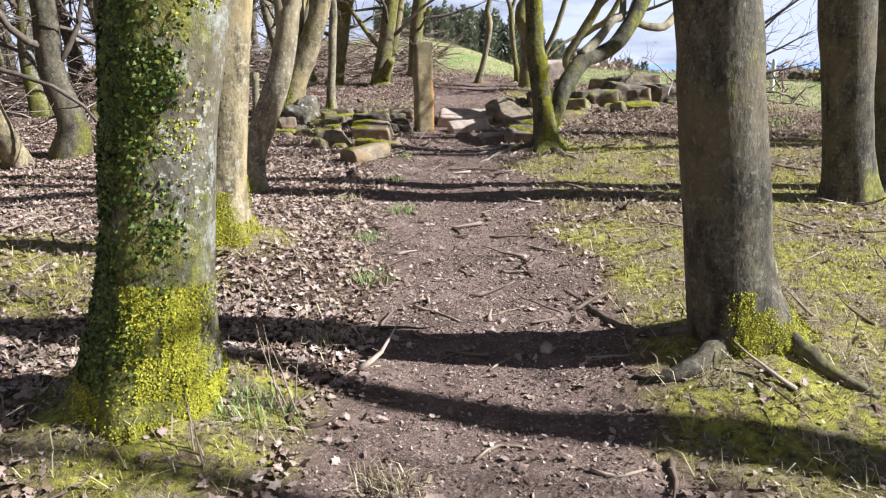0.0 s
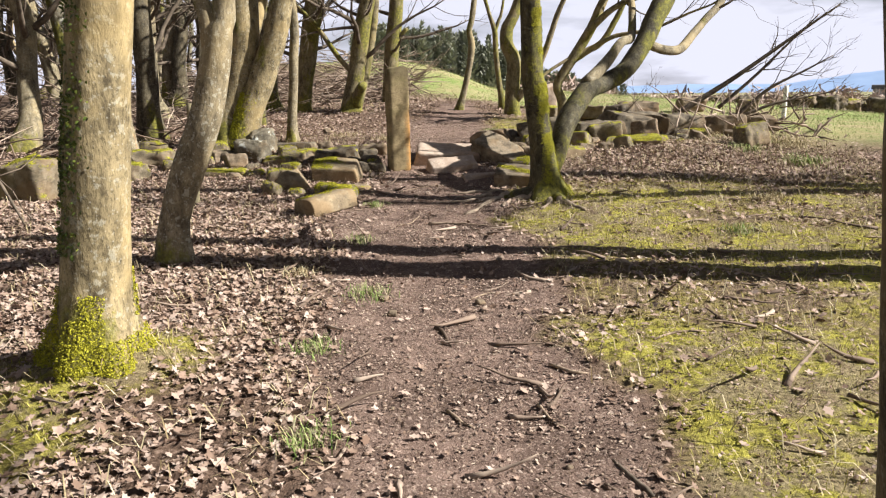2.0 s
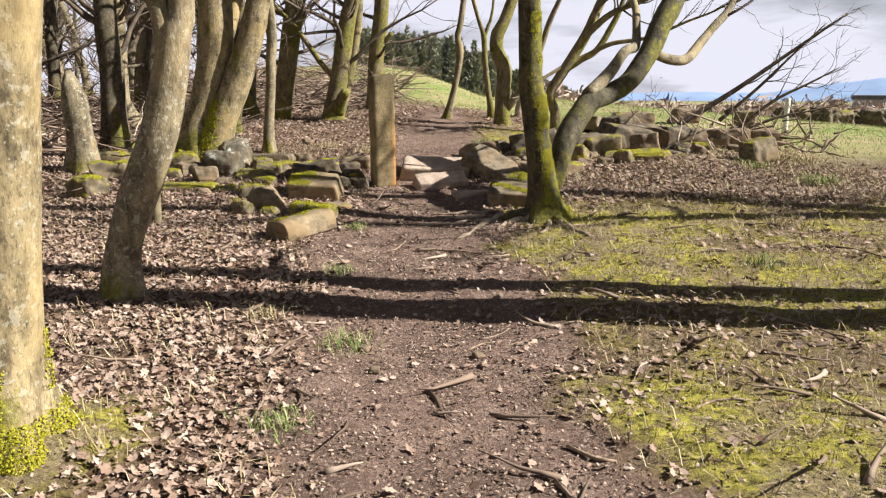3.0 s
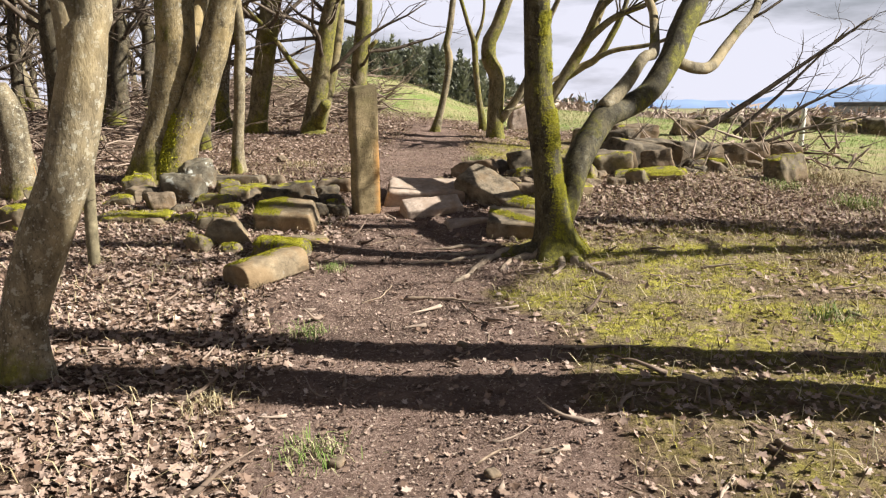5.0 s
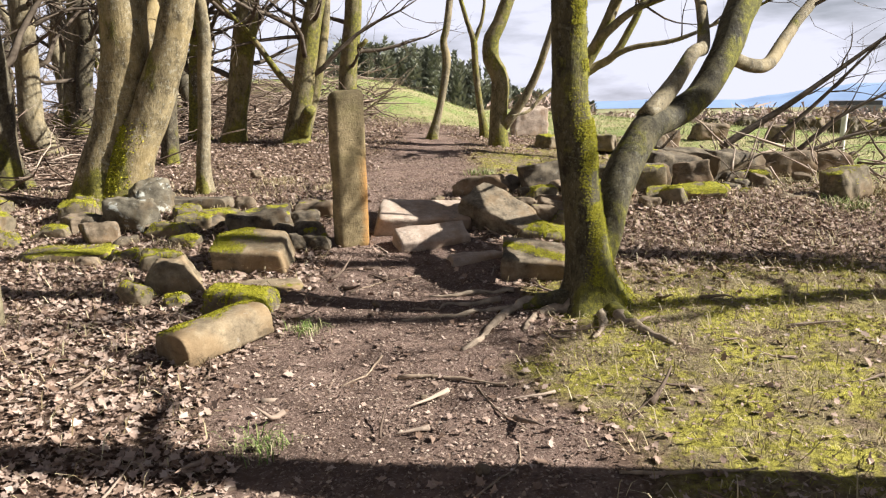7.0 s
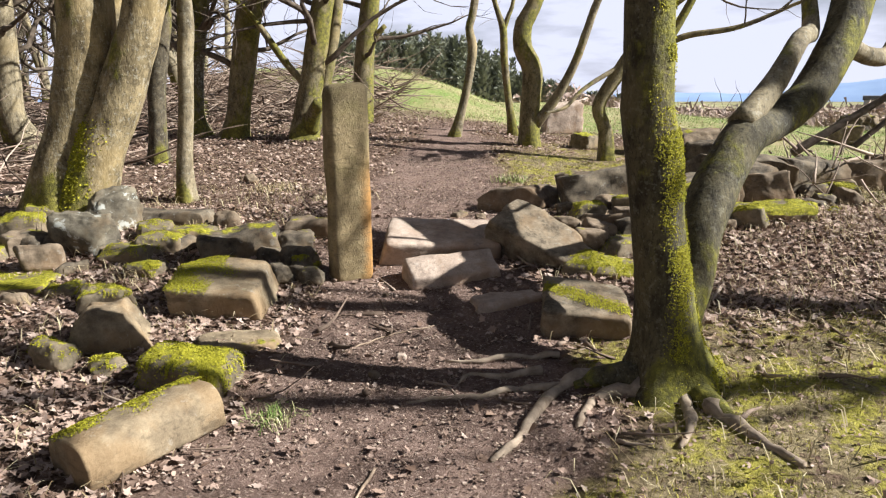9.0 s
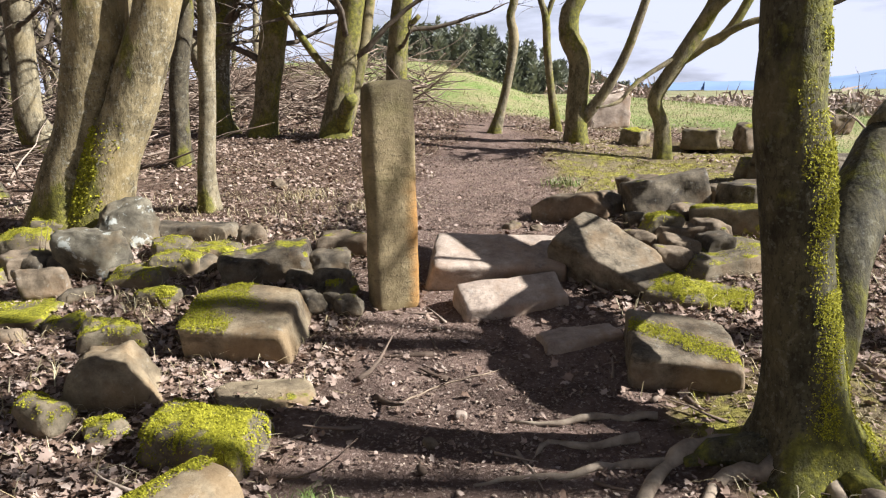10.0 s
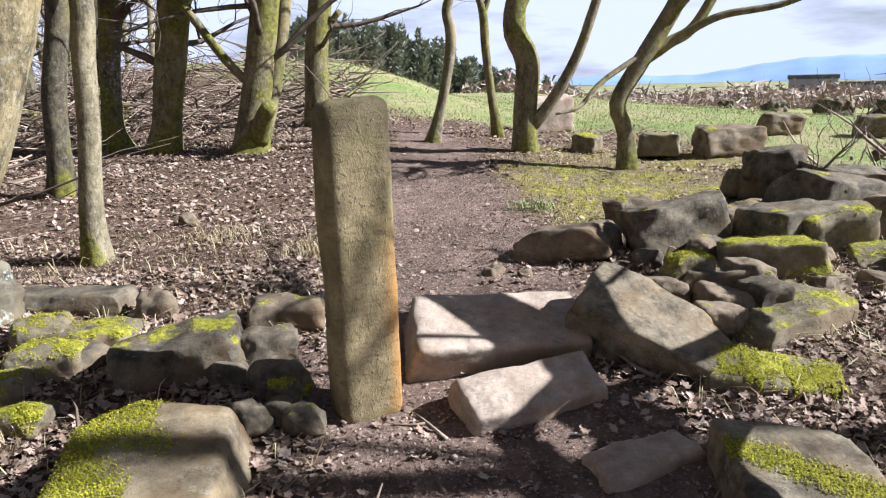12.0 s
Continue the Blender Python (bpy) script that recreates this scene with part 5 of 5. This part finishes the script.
TUFTS = ((-0.42, 8.73, 0.10, "green"), (-0.49, 7.46, 0.12, "green"), (-0.34, 6.12, 0.14, "green"), (-0.55, 5.2, 0.12, "green"), (-0.45, 4.3, 0.12, "green"), (-0.6, 3.4, 0.12, "straw"), (-0.75, 2.6, 0.16, "green"), (-0.2, 2.2, 0.12, "straw"), (1.5, 12.6, 0.16, "green"), (1.2, 13.3, 0.18, "green"), (-0.5, 12.4, 0.16, "straw"), (-1.1, 12.8, 0.2, "straw"), (-1.6, 10.5, 0.14, "straw"), (-0.85, 6.6, 0.14, "straw"), (2.6, 7.4, 0.16, "green"), (3.4, 8.6, 0.2, "straw"), (4.6, 10.2, 0.3, "green"), (5.0, 11.4, 0.32, "straw"), (4.2, 10.9, 0.25, "green"))
for x0, y0, r, tone in TUFTS:
    n = int(90 + 500 * r)
    x, y = x0 + rng.normal(0, r * 0.5, n), y0 + rng.normal(0, r * 0.5, n)
    v, b = blades(n, np.stack([x - x0, y - y0, land(x, y) - Z(x0, y0) - 0.004], 1), 0.05 + 0.25 * r, 1.3, rng, 0.06)
    ob = part("grass_tuft", blade_mesh("grass_tuft", v, b), GREEN_GRASS if tone == "green" else STRAW, smooth=False)
    ob.location = (x0, y0, Z(x0, y0))
    tagged(ob, "small tuft of green grass" if tone == "green" else "small tuft of dead pale grass", "grass", "grass tufts", "stuff")


def clothe(t, child, count, size, seed, mat, name, words, rule, ball=False):
    """Moss shoots or ivy leaves set on a trunk's surface, where rule(p, n) allows."""
    rng = np.random.default_rng(seed)
    me = child.data
    cen, nor, area = np.empty(3 * len(me.polygons)), np.empty(3 * len(me.polygons)), np.empty(len(me.polygons))
    me.polygons.foreach_get("center", cen)
    me.polygons.foreach_get("normal", nor)
    me.polygons.foreach_get("area", area)
    cen, nor = cen.reshape(-1, 3), nor.reshape(-1, 3)
    w = area * np.array([rule(c, k) for c, k in zip(cen, nor)])
    pick = rng.choice(len(area), count, p=w / w.sum())
    s = np.sqrt(area[pick])[:, None]
    n = nor[pick]
    u = np.cross(n, np.array([0.1, 0.2, 1.0]))
    u /= np.linalg.norm(u, axis=1)[:, None] + 1e-9
    q = np.cross(n, u)
    c = cen[pick] + (rng.uniform(-0.6, 0.6, (count, 1)) * u + rng.uniform(-1.1, 1.1, (count, 1)) * q) * s + n * 0.003
    a = rng.uniform(0, 2 * math.pi, (count, 1))
    d = u * np.cos(a) + q * np.sin(a)
    e = np.cross(n, d)
    z = size * rng.uniform(0.5, 1.3, (count, 1))
    out = n * rng.uniform(0.25, 1.0, (count, 1))
    v = np.stack([c - e * z * 0.35, c + e * z * 0.35, c + d * z * 0.5 + e * z * 0.3 + out * z * 0.6, c + d * z * 0.5 - e * z * 0.3 + out * z * 0.6, c + d * z + out * z * 0.8], 1).reshape(-1, 3)
    i = np.arange(count)[:, None] * 5
    me2 = bpy.data.meshes.new(name)
    me2.from_pydata(v.tolist(), [], [f for k in i.ravel().tolist() for f in ((k, k + 1, k + 2, k + 3), (k + 3, k + 2, k + 4))])
    me2.update()
    ob = part(name, me2, mat, t, words, smooth=False)
    ob["kind"] = "stuff"


def patchy(c, f, s):
    v = Vector((c[0], c[1], 0.7 * c[2])) * (1.1 * f) + Vector((7 * s, 3 * s, 11 * s))
    t = min(max((noise.noise(v) + 0.5 * noise.noise(v * 2.7) + 0.10) / 0.35, 0.0), 1.0)
    return t * t


def trunk_of(t):
    return [o for o in t.children if o.name.startswith("trunk")][0]


clothe(tree_a, trunk_of(tree_a), 46000, 0.009, 71, MOSS_TUFT, "moss", "bright yellow-green moss cushions", lambda c, n: (c[2] > -0.15) * (0.03 + patchy(c, 6, 1.1)) * (0.2 + 0.8 * smooth01(n[0], -0.4, 0.4)) * (smooth01(0.62 + 0.4 * patchy(c, 7, 0.2) - 0.3 * patchy(c, 5, 2.3) - c[2], 0.0, 0.45) + 0.35 * patchy(c, 5, 3.1) * smooth01(-n[1] - 0.2 * n[0], 0.2, 0.7)))
clothe(tree_a, trunk_of(tree_a), 15000, 0.017, 72, IVY, "ivy", "dark green ivy leaves climbing the trunk", lambda c, n: (0.3 < c[2] < 2.6) * smooth01(-n[0] * 0.5 - n[1], 0.1, 0.6) * (0.10 + patchy(c, 4, 0.4)) * smooth01(0.5 - n[0], -0.1, 0.4))
clothe(tree_r, trunk_of(tree_r), 30000, 0.008, 73, MOSS_TUFT, "moss", "bright yellow-green moss on the root flare", lambda c, n: (c[2] < 0.34 + 0.20 * patchy(c, 8, 0.7)) * (c[2] > -0.15) * smooth01(n[0] - 0.2 * n[1], -0.5, 0.2) * (0.45 + patchy(c, 7, 0.5)))
clothe(tree_f, trunk_of(tree_f), 30000, 0.006, 76, MOSS_TUFT, "moss", "bright moss down the sunny side of the trunk", lambda c, n: (-0.1 < c[2] < 2.6) * smooth01(n[0] - 0.3 * n[1], 0.1, 0.6) * (0.02 + patchy(c * 2, 4, 0.4)))
clothe(tree_b, trunk_of(tree_b), 20000, 0.008, 74, MOSS_TUFT, "moss", "moss over the foot of the trunk", lambda c, n: (c[2] < 0.10 + 0.25 * patchy(c, 8, 0.7)) * (c[2] > -0.15))
clothe(tree_b, trunk_of(tree_b), 3500, 0.016, 75, IVY, "ivy", "ivy climbing the shaded side", lambda c, n: (0.5 < c[2] < 3.0) * smooth01(-n[0] * 0.9 - 0.25 * n[1], 0.2, 0.6) * (0.2 + patchy(c, 5, 0.4)))


def brushwood(name, words, count, x0, x1, y0, y1, high, seed, upright=0.25, length=1.6):
    rng = np.random.default_rng(seed)
    m = Mesh()
    for _ in range(count):
        x, y = rng.uniform(x0, x1), rng.uniform(y0, y1)
        a = rng.uniform(0, 2 * math.pi)
        ln = length * rng.uniform(0.3, 1.0)
        d = np.array([math.cos(a), math.sin(a), rng.normal(0, upright)])
        z = Z(x, y) + high * rng.uniform(0, 1) ** 2
        limb(m, (x, y, z), d, ln, rng.uniform(0.006, 0.02), rng, 4, 0.06, 0.25, 4)
    tagged(part(name, m, BRUSH), words, "brushwood", kind="stuff")


brushwood("brushwood", "heaps of dead cut branches on the mound", 1500, -7.0, 0.0, 18.8, 25, 0.55, 81)
brushwood("brushwood", "dead branches lying through the wood", 500, -9, -3.0, 10.5, 20, 0.25, 82)
brushwood("undergrowth", "tangle of dead twigs deep in the wood", 1500, -22, -6, 8, 34, 2.0, 83, 0.8, 1.8)
brushwood("bramble", "tangle of thin bare bramble stems over the rubble", 150, 3.7, 6.4, 12.1, 14.0, 0.35, 85, 0.6, 0.75)
brushwood("ground_twigs", "thin twigs lying among the leaves", 420, -4, 4, 1.5, 10.5, 0.02, 84, 0.02, 0.35)


def sprig(x, y, h, n, seed):
    """Dead upright stalks by the first tree."""
    rng = np.random.default_rng(seed)
    t = empty("dead_stalks", x, y, Z(x, y), "thin dead pale stalks standing in leaves", "stalks", "dead stalks")
    for _ in range(n):
        m = Mesh()
        limb(m, (0.03 * rng.normal(), 0.03 * rng.normal(), -0.02), (0.25 * rng.normal(), 0.2 * rng.normal(), 1), h * rng.uniform(0.6, 1.0), 0.005, rng, 5, 0.0, 0.12, 5)
        part("stalk", m, STICK, t)


sprig(-0.62, 2.62, 0.45, 4, 91)
sprig(-0.85, 2.25, 0.35, 4, 92)
sprig(-2.45, 11.05, 0.35, 3, 93)
sprig(-1.75, 6.0, 0.35, 2, 94)


rock(2.84, 18.6, Z(2.84, 18.6), 0.70, 0.22, 0.55, STONE_PALE, "pale upright stone slab in straw-coloured grass", 500, 8, 0, 0, 0.04, 0.02, name="stone_slab")


def marker_post(x, y):
    z = Z(x, y)
    m = Mesh()
    p = spline([(0, 0, -0.2, 0.04), (0, 0, 0.3, 0.04), (0.01, 0, 0.62, 0.04)], 0.1)
    m.add(*tube(p[:, :3], p[:, 3], 10))
    ob = part("marker_post", m, PALE_PAINT)
    ob.location = (x, y, z)
    tagged(ob, "short white painted marker post in the field", "post")


marker_post(6.46, 14.55)


def mossed(ob, count, seed, rule):
    clothe(ob, ob, int(2.4 * count), 0.006, seed, MOSS_TUFT, "moss", "fuzzy bright yellow-green moss", rule)


def stone_like(words):
    return [o for o in scene.objects if o.get("label", "") == words][0]


mossed(stone_like("flat slab thickly covered in bright moss"), 6000, 601, lambda c, n: smooth01(n[2], 0.3, 0.6) * (0.05 + patchy(c * 2, 6, 0.3)))
mossed(stone_like("low block wrapped in bright yellow moss"), 7000, 602, lambda c, n: smooth01(n[2], -0.1, 0.4) * (0.08 + patchy(c * 2, 6, 0.8)))
mossed(stone_like("squared block with a moss patch on its top"), 4500, 603, lambda c, n: smooth01(n[2], 0.5, 0.8) * smooth01(-c[0] + 0.25 * float(wave(c[0], c[1], 14, 0.3)) * 0.3, 0.0, 0.09))
mossed(stone_like("squared block with a moss stripe beside the tree"), 2200, 604, lambda c, n: smooth01(n[2], 0.5, 0.8) * (1 - smooth01(abs(c[1] + 0.45 * c[0] + 0.04), 0.03, 0.07)))
mossed(stone_like("long rounded sandstone lying among dry leaves"), 3000, 605, lambda c, n: smooth01(n[2], 0.3, 0.7) * smooth01(-c[0] + 0.05 * float(wave(c[0], c[1], 16, 0.3)), 0.0, 0.08))
for k, o in enumerate([o for o in list(scene.objects) if o.type == "MESH" and o.parent is None and o.data.materials and o.data.materials[0] == STONE_MOSS and o.location.y < 17 and abs(o.location.x) < 4.5][:40]):
    if not [c for c in o.children]:
        mossed(o, 650, 620 + k, lambda c, n: smooth01(n[2], 0.25, 0.6) * (0.01 + patchy(c * 2, 9, 0.2 * k)))


def snag(x, y):
    """A broken dead trunk."""
    rng = np.random.default_rng(95)
    z = Z(x, y)
    t = empty("tree_stump", x, y, z, "broken grey dead trunk with a split pointed top", "stump")
    m, line, rad = trunk_mesh([(0, 0, 0, 0.19), (0.0, 0, 0.3, 0.16), (-0.02, 0, 0.75, 0.14), (-0.05, 0, 1.02, 0.09), (-0.06, 0, 1.15, 0.03)], rng, 20, 0.25, 5, 0.16)
    part("trunk", m, BARK_SPECK, t)
    m = Mesh()
    p = spline([(0.16, -0.02, 0.0, 0.03), (0.13, -0.03, 0.25, 0.035), (0.10, -0.02, 0.55, 0.02)], 0.06)
    m.add(*tube(p[:, :3], p[:, 3], 8))
    part("split_wood", m, RAW_WOOD, t, "strip of raw orange wood")


snag(-3.75, 11.2)

for o in tree_d.children:
    if o.name.startswith("stem") and len(o.data.polygons) > 900:
        clothe(tree_d, o, 3500, 0.014, 640, MOSS_TUFT, "moss", "bright moss in the crotch of the trunk", lambda c, n: (n[1] < 0.0) * smooth01(-n[0], -0.3, 0.5) * (0.1 < c[2] < 0.75) * (0.1 + patchy(c * 2, 5, 0.4)))
        break

rng = np.random.default_rng(97)
for k in range(18):
    y = rng.uniform(2.2, 12.8)
    x = float(path_x(y)) + rng.uniform(-0.65, 0.65)
    w = rng.uniform(0.025, 0.07)
    rock(x, y, Z(x, y), w, 0.8 * w, 0.55 * w, STONE_PALE if k % 6 == 0 else STONE, "small loose pebble on the trodden path", 700 + k, rng.uniform(0, 180), 0, 0, 0.3 * w, 0.08 * w, name="pebble", group="pebbles on the path", cuts=1, sink=0.006)
